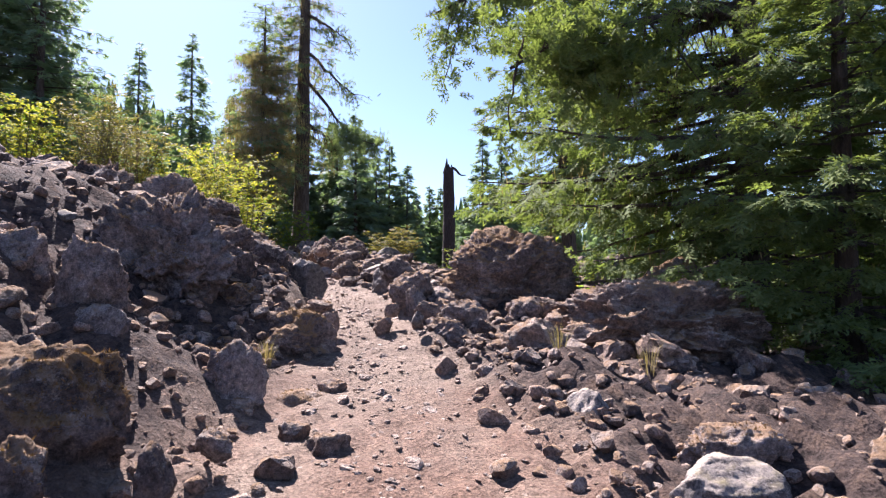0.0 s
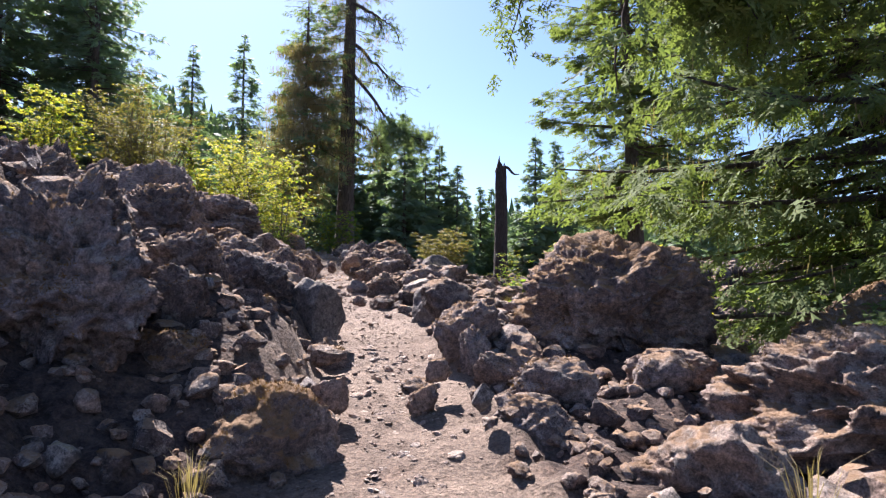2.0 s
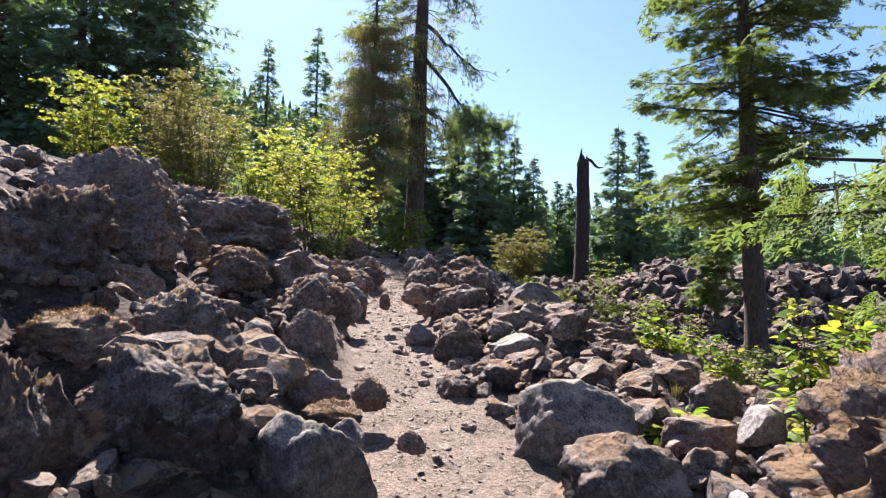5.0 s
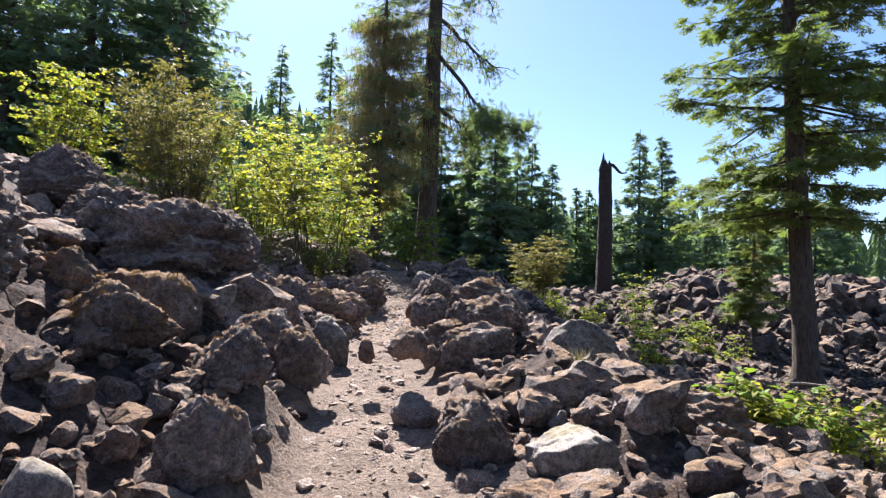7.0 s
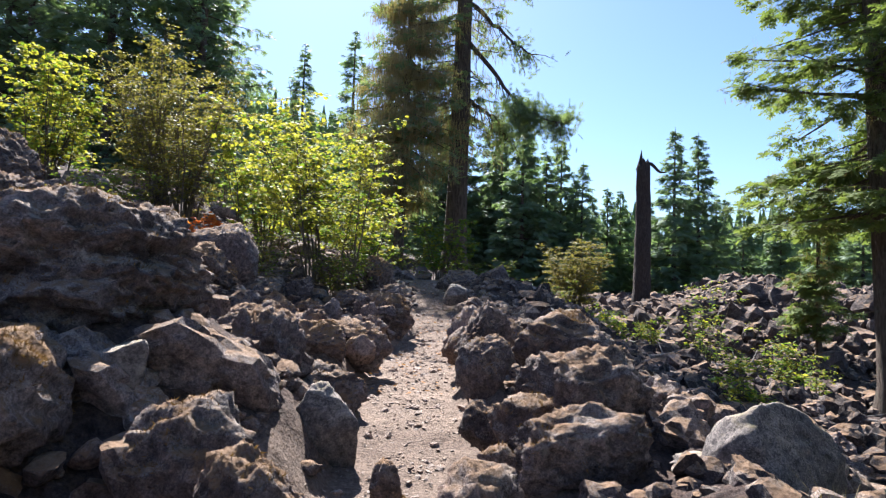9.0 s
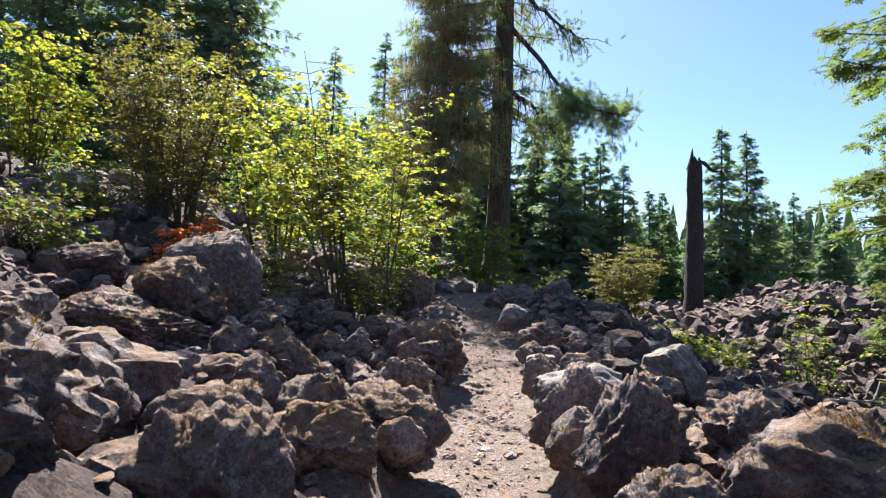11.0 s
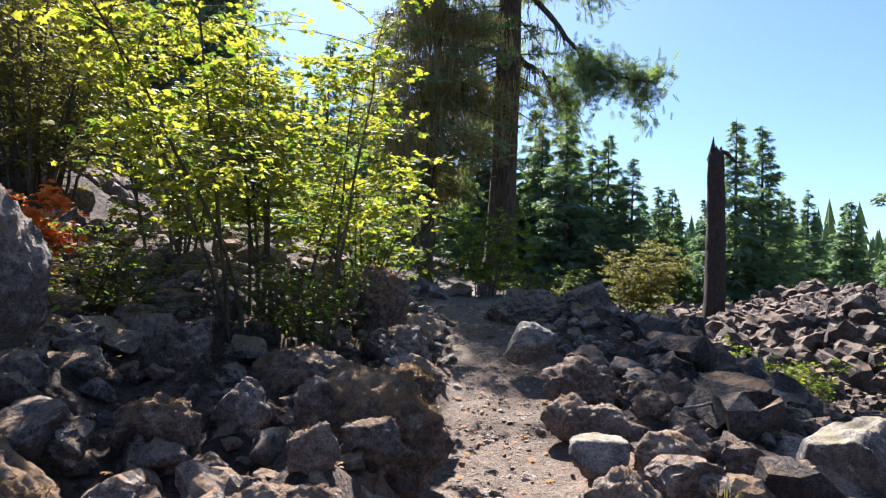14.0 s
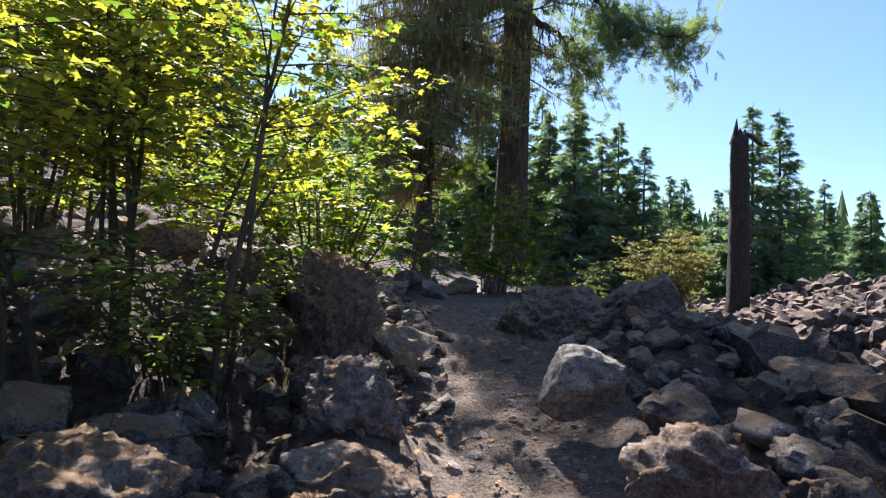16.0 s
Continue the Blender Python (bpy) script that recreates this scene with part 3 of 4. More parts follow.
boulder(-6.45, 16.24, 2.36, 0.23, 0.17, 0.24, 19)
boulder(-7.07, 17.06, 2.54, 0.31, 0.23, 0.28, 19)
boulder(-3.14, 19.68, 2.25, 0.34, 0.25, 0.32, 19, TUFF)
boulder(-5.20, 22.97, 2.83, 0.57, 0.42, 0.48, 18, SLATE, label="pale flat topped basalt block beside the trail")
boulder(-5.70, 25.24, 3.22, 1.26, 0.91, 1.02, 18)
boulder(-7.04, 23.13, 3.42, 0.69, 0.51, 1.12, 18, MOSSY)
boulder(-5.95, 19.80, 2.60, 0.38, 0.28, 0.37, 18)
boulder(-5.75, 20.49, 2.61, 0.59, 0.43, 0.55, 18, MOSSY)
boulder(-6.27, 21.97, 2.79, 0.57, 0.42, 0.49, 18)
boulder(-6.56, 20.60, 2.68, 0.76, 0.55, 0.35, 18, MOSSY)
boulder(-6.58, 19.84, 2.53, 0.42, 0.31, 0.47, 18)
boulder(-7.32, 20.06, 2.87, 0.53, 0.39, 0.55, 18)
boulder(-4.33, 21.34, 2.32, 0.61, 0.44, 0.44, 18)
boulder(-4.61, 22.12, 2.59, 0.67, 0.49, 0.56, 18, TUFF)
boulder(-3.30, 22.46, 2.43, 1.03, 0.74, 0.56, 18, SLATE)
boulder(-4.26, 25.94, 2.58, 1.97, 1.40, 0.98, 18)
boulder(-3.99, 22.12, 2.42, 0.49, 0.36, 0.56, 18)
boulder(-4.63, 21.39, 2.36, 0.40, 0.29, 0.41, 18, TUFF)
boulder(-4.30, 20.34, 2.28, 0.40, 0.29, 0.27, 18, SLATE)
boulder(-3.90, 20.56, 2.32, 0.45, 0.32, 0.35, 18, TUFF)
boulder(-3.97, 21.64, 2.40, 0.31, 0.23, 0.30, 18, TUFF)
boulder(-6.66, 19.21, 2.52, 0.53, 0.38, 0.50, 18, MOSSY)
boulder(-5.43, 19.42, 2.47, 0.34, 0.25, 0.25, 18)
boulder(-5.54, 19.00, 2.54, 0.26, 0.19, 0.24, 18)
boulder(-5.82, 21.03, 2.62, 0.60, 0.42, 0.29, 19)
boulder(-7.05, 20.97, 2.52, 0.53, 0.38, 0.34, 19, MOSSY)
boulder(-3.41, 24.70, 2.39, 0.84, 0.61, 0.83, 19)
boulder(-4.39, 24.34, 2.62, 0.49, 0.36, 0.42, 19)


# ---------------------------------------------------------------- ground sheet
gx, gy = graded(-10, 6, 0.09, 1500), graded(-2.5, 29, 0.09, 1500)
GX, GY = np.meshgrid(gx, gy)
GZ = height(GX, GY)
nx, ny = len(gx), len(gy)
idx = np.arange(nx * ny).reshape(ny, nx)
quads = np.stack([idx[:-1, :-1], idx[:-1, 1:], idx[1:, 1:], idx[1:, :-1]], -1).reshape(-1, 4)
ground_mesh = mesh_np("ground", np.stack([GX, GY, GZ], -1).reshape(-1, 3), quads, SOIL)
D = (GX - trail_x(GY)).ravel()
wob = fbm(np.stack([GX.ravel() * 1.7, GY.ravel() * 1.7, 0 * D], -1), 3) * 0.25
half = 0.55 + 0.6 * (1 - smooth(2, 6, GY.ravel()))
att = ground_mesh.attributes.new("trail", "FLOAT", "POINT")
att.data.foreach_set("value", (1 - smooth(0.0, 0.5, np.abs(D) + wob - half)).astype(np.float32))
tagged(new("ground", ground_mesh), "reddish trodden dirt trail through dark cinder ground", "ground", kind="structure")


# ---------------------------------------------------------------- plants: builders
def tube(points, radii, sides=8, wob=0.0, seed=0):
    """A tapered tube along points. Returns verts and quads."""
    pts, radii = np.asarray(points, float), np.asarray(radii, float)
    tang = np.gradient(pts, axis=0)
    tang /= np.linalg.norm(tang, axis=1, keepdims=True) + 1e-9
    ref = np.where(np.abs(tang[:, 2:3]) > 0.9, (1.0, 0, 0), (0, 0, 1.0))
    a = np.cross(tang, ref)
    a /= np.linalg.norm(a, axis=1, keepdims=True) + 1e-9
    b = np.cross(tang, a)
    ang = np.linspace(0, 2 * math.pi, sides, endpoint=False)
    ring = a[:, None] * np.cos(ang)[None, :, None] + b[:, None] * np.sin(ang)[None, :, None]
    v = pts[:, None] + ring * radii[:, None, None]
    if wob:
        n = perlin(v.reshape(-1, 3) * (2.2, 2.2, 0.7) + seed).reshape(v.shape[:2])
        v = v + ring * (n * wob)[..., None] * radii[:, None, None]
    i = np.arange(len(pts) * sides).reshape(len(pts), sides)
    j = np.roll(i, -1, 1)
    q = np.stack([i[:-1], j[:-1], j[1:], i[1:]], -1).reshape(-1, 4)
    return v.reshape(-1, 3), q


class Pile:
    """Gathers many pieces into one mesh."""

    def __init__(self):
        self.v, self.f, self.n = [], [], 0

    def add(self, v, f):
        self.v.append(v)
        self.f.append(np.asarray(f) + self.n)
        self.n += len(v)

    def mesh(self, name, mat, smooth=True):
        return mesh_np(name, np.concatenate(self.v), np.concatenate(self.f), mat, smooth)


def blades(v, f, root, way, side, long, n, wide, rng):
    """Needle blades in pairs along one twig."""
    for j in range(n):
        p = root + way * (long * j / n)
        for k in (1, -1):
            tip = p + way * (long / n * 0.9 + 0.05) + side * k * wide * rng.uniform(0.7, 1.25) * (1 - 0.35 * j / n)
            i = len(v)
            v += [p - way * 0.012, p + way * (long / n * 0.8 + 0.012), tip + np.array([0, 0, rng.normal(-0.01, 0.03)])]
            f.append((i, i + 1, i + 2))


def frond(pairs):
    """A spray of needles along +x, 1 long: side twigs left and right of an axis, each set with needle blades."""
    rng = np.random.default_rng(pairs)
    v, f = [], []
    twigs, n, wide = {7: (8, 4, 0.085), 6: (6, 3, 0.1), 4: (6, 2, 0.15), 3: (4, 2, 0.22), 2: (4, 1, 0.26)}[pairs]
    for k in range(twigs):
        x = 0.06 + 0.8 * k / twigs
        a = (1 if k % 2 else -1) * rng.uniform(0.65, 1.0)
        way = np.array([math.cos(a), math.sin(a), rng.normal(-0.16, 0.1)])
        blades(v, f, np.array([x, 0, -0.05 * x]), way, np.array([-way[1], way[0], 0]), 0.5 * (1.05 - 0.6 * x), n, wide, rng)
    blades(v, f, np.array([0.05, 0, 0]), np.array([1, 0, -0.08]), np.array([0, 1.0, 0]), 1.0, n + 1, wide, rng)
    return np.array(v, float), np.array(f)


def scatter(shape, pos, ahead, up, size):
    """Copies of a small shape at pos, turned to ahead and up, in one pair of arrays."""
    v, f = shape
    ahead = ahead / (np.linalg.norm(ahead, axis=1, keepdims=True) + 1e-9)
    side = np.cross(up, ahead)
    side /= np.linalg.norm(side, axis=1, keepdims=True) + 1e-9
    top = np.cross(ahead, side)
    m = np.stack([ahead, side, top], 1) * size[:, None, None]
    w = np.einsum("vk,nkj->nvj", v, m) + pos[:, None]
    return w.reshape(-1, 3), (f[None] + (np.arange(len(pos)) * len(v))[:, None, None]).reshape(-1, f.shape[1])


def conifer(name, seed, tall, girth, reach, low, whorls, per, sprays, size, needles, pairs=4, droop=0.35, lichen=0, bare=0, top_shape=0.85, label="", group="", at=None, lean=(0, 0), fine=1, one_side=None, hang=0.3):
    """A fir: tapered trunk, limbs in whorls, a crown of many needle sprays, hanging lichen, bare snags of limbs.
    low: height of the lowest limbs; reach: the longest limb."""
    rng = np.random.default_rng(seed)
    tree = thing(name, at or (0, 0, 0), label, "tree", group)
    hs = np.linspace(0, 1, 18)
    bend = np.stack([np.sin(hs * 2.1 + seed) * 0.12 + lean[0] * hs, np.cos(hs * 1.7 + seed) * 0.12 - 0.12 + lean[1] * hs, hs * tall - 0.3], -1)
    flare = 1 + 0.7 * np.exp(-hs * tall / 0.7)
    rad = girth / 2 * (1 - hs) ** 0.75 * flare + 0.015
    v, q = tube(bend, rad, 14, 0.12, seed)
    part("trunk", mesh_np("trunk", v, q, BARK), tree)
    limbs, pos, ahead, up, sz = Pile(), [], [], [], []
    hang_p, hang_l = [], []
    for k in range(whorls):
        u = (k + rng.uniform(0, 0.9)) / whorls
        h = low + (tall * 0.985 - low) * u
        base = np.array([np.interp(h, bend[:, 2], bend[:, i]) for i in range(3)])
        length = reach * ((1 - u) ** top_shape) * (0.62 + 0.38 * min(1, u * 6)) + 0.1
        for j in range(per):
            a = rng.uniform(0, 2 * math.pi)
            if one_side is not None and rng.random() < 0.5:
                a = one_side + rng.normal(0, 0.7)
            h2 = min(max(h + rng.uniform(-0.5, 0.5) * (tall - low) / whorls * 1.6, low * 0.8), tall * 0.985)
            base = np.array([np.interp(h2, bend[:, 2], bend[:, i]) for i in range(3)])
            L = length * rng.uniform(0.45, 1.15)
            rise = rng.uniform(0.05, 0.3) - droop * (1 - u)
            s = np.linspace(0, 1, 7)
            out = np.array([math.cos(a), math.sin(a), 0])
            line = base + out * (s * L)[:, None]
            line[:, 2] += L * (rise * s - droop * 0.55 * s**2 + 0.16 * s**3)
            limbs.add(*tube(line[::fine], (max(0.012, L * 0.013) * (1 - s * 0.85))[::fine], 5 if fine == 1 else 3))
            n = int(sprays * (0.1 + 0.9 * L / reach)) + 2
            t = rng.uniform(0.12, 1, n) ** 0.75
            p = np.stack([np.interp(t, s, line[:, i]) for i in range(3)], -1)
            across = np.array([-out[1], out[0], 0])
            w = rng.normal(0, 1, n) * (1.05 - t) * L * 0.24
            p += across * w[:, None]
            p[:, 2] += -np.abs(w) * 0.25 + rng.normal(0, 0.04, n) * L * 0.5
            d = out * 0.8 + across * (np.sign(w) * rng.uniform(0.2, 1.3, n))[:, None] + rng.normal(0, 0.28, (n, 3))
            d[:, 2] -= hang
            pos.append(p), ahead.append(d)
            up.append(np.array([0, 0, 1.0]) + rng.normal(0, 0.35, (n, 3)))
            sz.append(size * rng.uniform(0.6, 1.35, n) * (0.4 + 0.6 * (1 - u) ** 0.6))
            if lichen and u < 0.75:
                m = rng.poisson(3 * lichen * L)
                hang_p.append(np.stack([np.interp(rng.uniform(0.1, 0.95, m), s, line[:, i]) for i in range(3)], -1) + rng.normal(0, 0.12, (m, 3)) * (1, 1, 0.3))
                hang_l.append(rng.uniform(0.08, 0.45 if lichen > 8 else 0.28, m))
    tagged(part("branchwork", limbs.mesh("branchwork", BARK), tree), kind="stuff")
    v, f = scatter(frond(pairs), np.concatenate(pos), np.concatenate(ahead), np.concatenate(up), np.concatenate(sz))
    part("crown", mesh_np("crown", v, f, needles, False), tree)
    if lichen and hang_p:
        p, ln = np.concatenate(hang_p), np.concatenate(hang_l)
        n = len(p)
        strand = (np.array([(0, -0.03, 0), (0, 0.03, 0), (0.45, 0.05, 0.02), (0.4, -0.035, 0.03), (1, 0.01, 0)], float), np.array([(0, 1, 2), (3, 2, 4)]))
        v, f = scatter(strand, p, np.array([0, 0, -1.0]) + rng.normal(0, 0.12, (n, 3)), rng.normal(0, 1, (n, 3)), ln)
        part("hanging_lichen", mesh_np("hanging_lichen", v, f, LICHEN, False), tree, "pale grey-green hanging lichen")
    for k in range(bare):
        h = rng.uniform(1.5, low + 3)
        base = np.array([np.interp(h, bend[:, 2], bend[:, i]) for i in range(3)])
        a, L = rng.uniform(0, 6.28), rng.uniform(0.5, 1.8)
        s = np.linspace(0, 1, 6)
        line = base + np.array([math.cos(a), math.sin(a), -0.25]) * (s * L)[:, None]
        line += rng.normal(0, 0.04, line.shape) * s[:, None]
        part("dead_limb", mesh_np("dead_limb", *tube(line, 0.035 * (1 - s * 0.8), 5), BARK), tree, "bare grey dead limb")
    return tree


MAPLE_LEAF = (np.array([(0, 0, 0), (0.1, 0.38, -0.06), (0.42, 0.2, 0.02), (0.5, 0.5, -0.1), (0.68, 0.2, 0), (1, 0, -0.1), (0.68, -0.2, 0), (0.5, -0.5, -0.1), (0.42, -0.2, 0.02), (0.1, -0.38, -0.06)], float),
              np.array([(0, 1, 2), (2, 3, 4), (4, 5, 6), (6, 7, 8), (8, 9, 0), (0, 2, 4), (0, 4, 6), (0, 6, 8)]))
OVAL_LEAF = (np.array([(0, 0, 0), (0.35, 0.22, 0.05), (0.75, 0.16, 0.03), (1, 0, -0.05), (0.75, -0.16, 0.03), (0.35, -0.22, 0.05)], float),
             np.array([(0, 1, 5), (1, 2, 4), (1, 4, 5), (2, 3, 4)]))


def shrub(name, at, seed, tall, wide, stems, twigs, leaves, size, leaf, mat, label, group="", other=None, share=0.0, fan=0.5, flat=0.8, spread=1.0, clear=0.1):
    """A bush: stems from one root, twigs along them, leaves in layers on the twigs."""
    rng = np.random.default_rng(seed)
    bush = thing(name, at, label, "shrub", group)
    wood, pos, ahead, up = Pile(), [], [], []
    for k in range(stems):
        a, tilt = rng.uniform(0, 6.28), rng.uniform(0.1, 1) * fan
        L = tall * rng.uniform(0.65, 1.05)
        s = np.linspace(0, 1, 9)
        out = np.array([math.cos(a), math.sin(a), 0])
        r = wide / 2 * tilt / fan * rng.uniform(0.6, 1.1)
        line = out * (r * s**1.25)[:, None] + np.array([0, 0, 1.0]) * (L * (s - 0.18 * tilt * s**2))[:, None]
        line += out * rng.uniform(0, 0.14 * wide * spread) + np.cumsum(rng.normal(0, 0.025, line.shape), 0)
        line[0, 2] = -0.15
        wood.add(*tube(line, (0.008 + 0.004 * tall) * (1 - 0.85 * s), 5))
        for j in range(twigs):
            t = rng.uniform(clear, 1) ** 0.8
            p = np.array([np.interp(t, s, line[:, i]) for i in range(3)])
            b = rng.uniform(0, 6.28)
            l2 = wide * rng.uniform(0.1, 0.28) * (1.15 - 0.5 * t)
            tw = p + np.stack([np.cos(b) * s, np.sin(b) * s, 0.28 * s - 0.15 * s**2], -1) * l2
            tw += np.cumsum(rng.normal(0, 0.006, tw.shape), 0)
            wood.add(*tube(tw[::2], 0.005 * (1 - 0.7 * s[::2]) + 0.001, 4))
            n = rng.poisson(leaves)
            u = rng.uniform(0.15, 1, n)
            q = np.stack([np.interp(u, s, tw[:, i]) for i in range(3)], -1)
            c = b + rng.normal(0, 1.1, n)
            d = np.stack([np.cos(c), np.sin(c), rng.normal(-0.15, 0.3, n)], -1)
            pos.append(q + d * 0.02 + rng.normal(0, 0.02, (n, 3))), ahead.append(d)
            up.append(np.array([0, 0, flat]) + rng.normal(0, 0.4, (n, 3)))
    tagged(part("stemwork", wood.mesh("stemwork", STEM), bush), kind="stuff")
    pos, ahead, up = np.concatenate(pos), np.concatenate(ahead), np.concatenate(up)
    sz = size * rng.uniform(0.55, 1.3, len(pos))
    odd = rng.random(len(pos)) < share
    v, f = scatter(leaf, pos[~odd], ahead[~odd], up[~odd], sz[~odd])
    part("foliage", mesh_np("foliage", v, f, mat, False), bush)
    if other and odd.any():
        v, f = scatter(leaf, pos[odd], ahead[odd], up[odd], sz[odd])
        part("turned_leaves", mesh_np("turned_leaves", v, f, other, False), bush, "leaves turning orange")
    return bush


def on_ground(x, y, sink=0.0):
    return (x, y, ground_z(x, y) - sink)


# ---------------------------------------------------------------- trees
# the near fir whose boughs hang beside and over the trail
near_fir = conifer("fir_tree", 11, 15, 0.5, 5.2, 0.6, 46, 7, 66, 0.33, FIR, 6, 0.3, 2, 0, 0.9, "large green fir with drooping boughs and hanging lichen", at=on_ground(5.3, 10.2), one_side=2.7, hang=0.75)
conifer("fir_tree", 13, 13, 0.4, 4.2, 0.3, 40, 6, 46, 0.44, FIR, 6, 0.3, 3, 0, 0.9, "green fir with low boughs sweeping the ground", at=on_ground(8.6, 12.5), hang=0.45)
conifer("fir_tree", 17, 7, 0.22, 2.2, 0.1, 26, 6, 46, 0.3, FIR, 6, 0.25, 0, 0, 0.9, "young fir with boughs down to the rocks", at=on_ground(4.6, 6.8))
# tall fir on the lava slope
conifer("fir_tree", 23, 27, 0.95, 6.8, 7.0, 34, 6, 80, 0.54, FIR, 4, 0.32, 7, 12, 0.7, "tall fir with a dark straight trunk on the lava slope", at=on_ground(7.6, 34.7), lean=(-1.2, 0))
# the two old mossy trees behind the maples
old = conifer("old_fir_tree", 31, 28, 1.0, 3.5, 6.0, 40, 5, 11, 0.46, FIR_HAZY, 4, 0.5, 17, 14, 0.9, "old fir draped in brown lichen with a thick trunk", at=on_ground(-8.5, 36), one_side=3.3)
conifer("old_fir_tree", 37, 14.5, 0.42, 2.8, 3.0, 40, 6, 14, 0.42, FIR_HAZY, 4, 0.55, 42, 12, 0.35, "slender lichen-draped fir beside the old one", at=on_ground(-10.2, 33.5))


def bough(tree, start, tip, sag, tufts, size, mat, seed, label):
    """A long limb with bare twigs hanging from it and needle tufts at its end."""
    rng = np.random.default_rng(seed)
    s = np.linspace(0, 1, 14)
    a, b = np.array(start, float), np.array(tip, float)
    line = a + (b - a) * s[:, None]
    line[:, 2] -= sag * np.sin(s * math.pi * 0.9)
    line += np.cumsum(rng.normal(0, 0.05, line.shape), 0) * (1, 1, 1.4)
    limb = part("limb", mesh_np("limb", *tube(line, 0.11 * (1 - 0.8 * s), 7, 0.15), BARK), tree, label)
    twigs, pos, ahead = Pile(), [], []
    for k in range(46):
        t = rng.uniform(0.08, 1)
        p = np.array([np.interp(t, s, line[:, i]) for i in range(3)])
        L = rng.uniform(0.5, 1.7)
        d = np.array([rng.normal(0.15, 0.3), rng.normal(0, 0.3), -0.75 if t < 0.6 else rng.normal(-0.1, 0.35)])
        tw = p + d * (s * L)[:, None] + np.stack([0 * s, 0 * s, -0.3 * s**2 * L], -1)
        tw += np.cumsum(rng.normal(0, 0.025, tw.shape), 0)
        twigs.add(*tube(tw[::2], 0.018 * (1 - 0.8 * s[::2]) + 0.003, 4))
        if t > 0.4:
            m = tufts
            u = rng.uniform(0.3, 1, m)
            pos.append(np.stack([np.interp(u, s, tw[:, i]) for i in range(3)], -1) + rng.normal(0, 0.22, (m, 3)))
            ahead.append(rng.normal(0, 1, (m, 3)) + d)
    tagged(part("twig_tangle", twigs.mesh("twig_tangle", BARK), limb), kind="stuff")
    pos, ahead = np.concatenate(pos), np.concatenate(ahead)
    v, f = scatter(frond(6), pos, ahead, rng.normal(0, 1, pos.shape), size * rng.uniform(0.6, 1.2, len(pos)))
    part("needles", mesh_np("needles", v, f, mat, False), limb)


oz = old.matrix_world.translation.z
bough(old, (0.3, 0, 13.6 - oz), (4.9, -0.8, 10.1 - oz), 0.9, 26, 0.36, FIR_HAZY, 5, "long drooping limb with dark needle tufts")
bough(old, (0.3, 0, 15.5 - oz), (3.4, -0.6, 12.6 - oz), 0.2, 4, 0.3, FIR_HAZY, 6, "bare drooping limb")
bough(old, (0.3, 0, 17.8 - oz), (3.0, -0.4, 15.2 - oz), -0.3, 4, 0.3, FIR_HAZY, 8, "bare drooping limb")
bough(old, (0.3, 0.2, 11.2 - oz), (2.4, 0.4, 8.8 - oz), -0.2, 10, 0.3, FIR_HAZY, 9, "bare drooping limb")


nz = near_fir.matrix_world.translation.z
bough(near_fir, (0, 0, 8.6 - nz), (-5.6, 0.5, 6.1 - nz), -0.5, 26, 0.34, FIR, 21, "long green bough reaching over the trail")
bough(near_fir, (0, 0, 6.4 - nz), (-4.4, -1.9, 4.2 - nz), -0.4, 34, 0.32, FIR, 22, "long green bough beside the trail")


conifer("young_fir_tree", 29, 10, 0.24, 1.7, 1.6, 26, 4, 22, 0.5, FIR, 4, 0.4, 14, 6, 0.7, "slim young fir hung with lichen on the lava slope", at=on_ground(7.9, 43.5))


def forest(first, spots, label, group):
    """Copies of a fir at spots of x, y, scale, turn."""
    for i, (x, y, s, turn) in enumerate(spots):
        m = Matrix.Translation(on_ground(x, y, 0.2)) @ Matrix.Rotation(radians(turn), 4, "Z")
        if i == 0:
            ob = first
            ob.matrix_world = m
        else:
            ob = copy_thing(first, m)
        ob.scale = (s, s, s)


far_a = conifer("far_fir_tree", 41, 22, 0.55, 4.6, 1.6, 36, 6, 17, 1.1, FIR_HAZIER, 3, 0.28, 0, 0, 0.85, "tall dark green fir at the lava field's far edge", "firs beyond the lava field", fine=3)
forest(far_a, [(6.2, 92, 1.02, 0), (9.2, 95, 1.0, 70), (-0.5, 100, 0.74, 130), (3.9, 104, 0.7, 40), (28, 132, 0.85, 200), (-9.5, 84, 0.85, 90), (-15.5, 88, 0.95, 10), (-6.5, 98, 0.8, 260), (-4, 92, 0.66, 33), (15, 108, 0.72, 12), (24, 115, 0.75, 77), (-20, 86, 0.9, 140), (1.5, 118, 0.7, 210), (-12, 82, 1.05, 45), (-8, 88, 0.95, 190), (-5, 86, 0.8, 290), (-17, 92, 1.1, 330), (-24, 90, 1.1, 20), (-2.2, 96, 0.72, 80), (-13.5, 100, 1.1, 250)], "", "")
far_b = conifer("far_fir_tree", 43, 20, 0.5, 5.0, 1.0, 34, 6, 17, 1.1, FIR_HAZIER, 3, 0.2, 0, 0, 0.95, "full green fir at the lava field's far edge", "firs beyond the lava field", fine=3)
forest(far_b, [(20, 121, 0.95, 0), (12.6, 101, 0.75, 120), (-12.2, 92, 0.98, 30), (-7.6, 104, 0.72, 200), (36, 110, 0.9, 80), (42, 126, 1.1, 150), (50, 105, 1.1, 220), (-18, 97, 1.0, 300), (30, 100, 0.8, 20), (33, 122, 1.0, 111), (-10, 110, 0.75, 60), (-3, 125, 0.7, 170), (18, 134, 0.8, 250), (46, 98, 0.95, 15)], "", "")
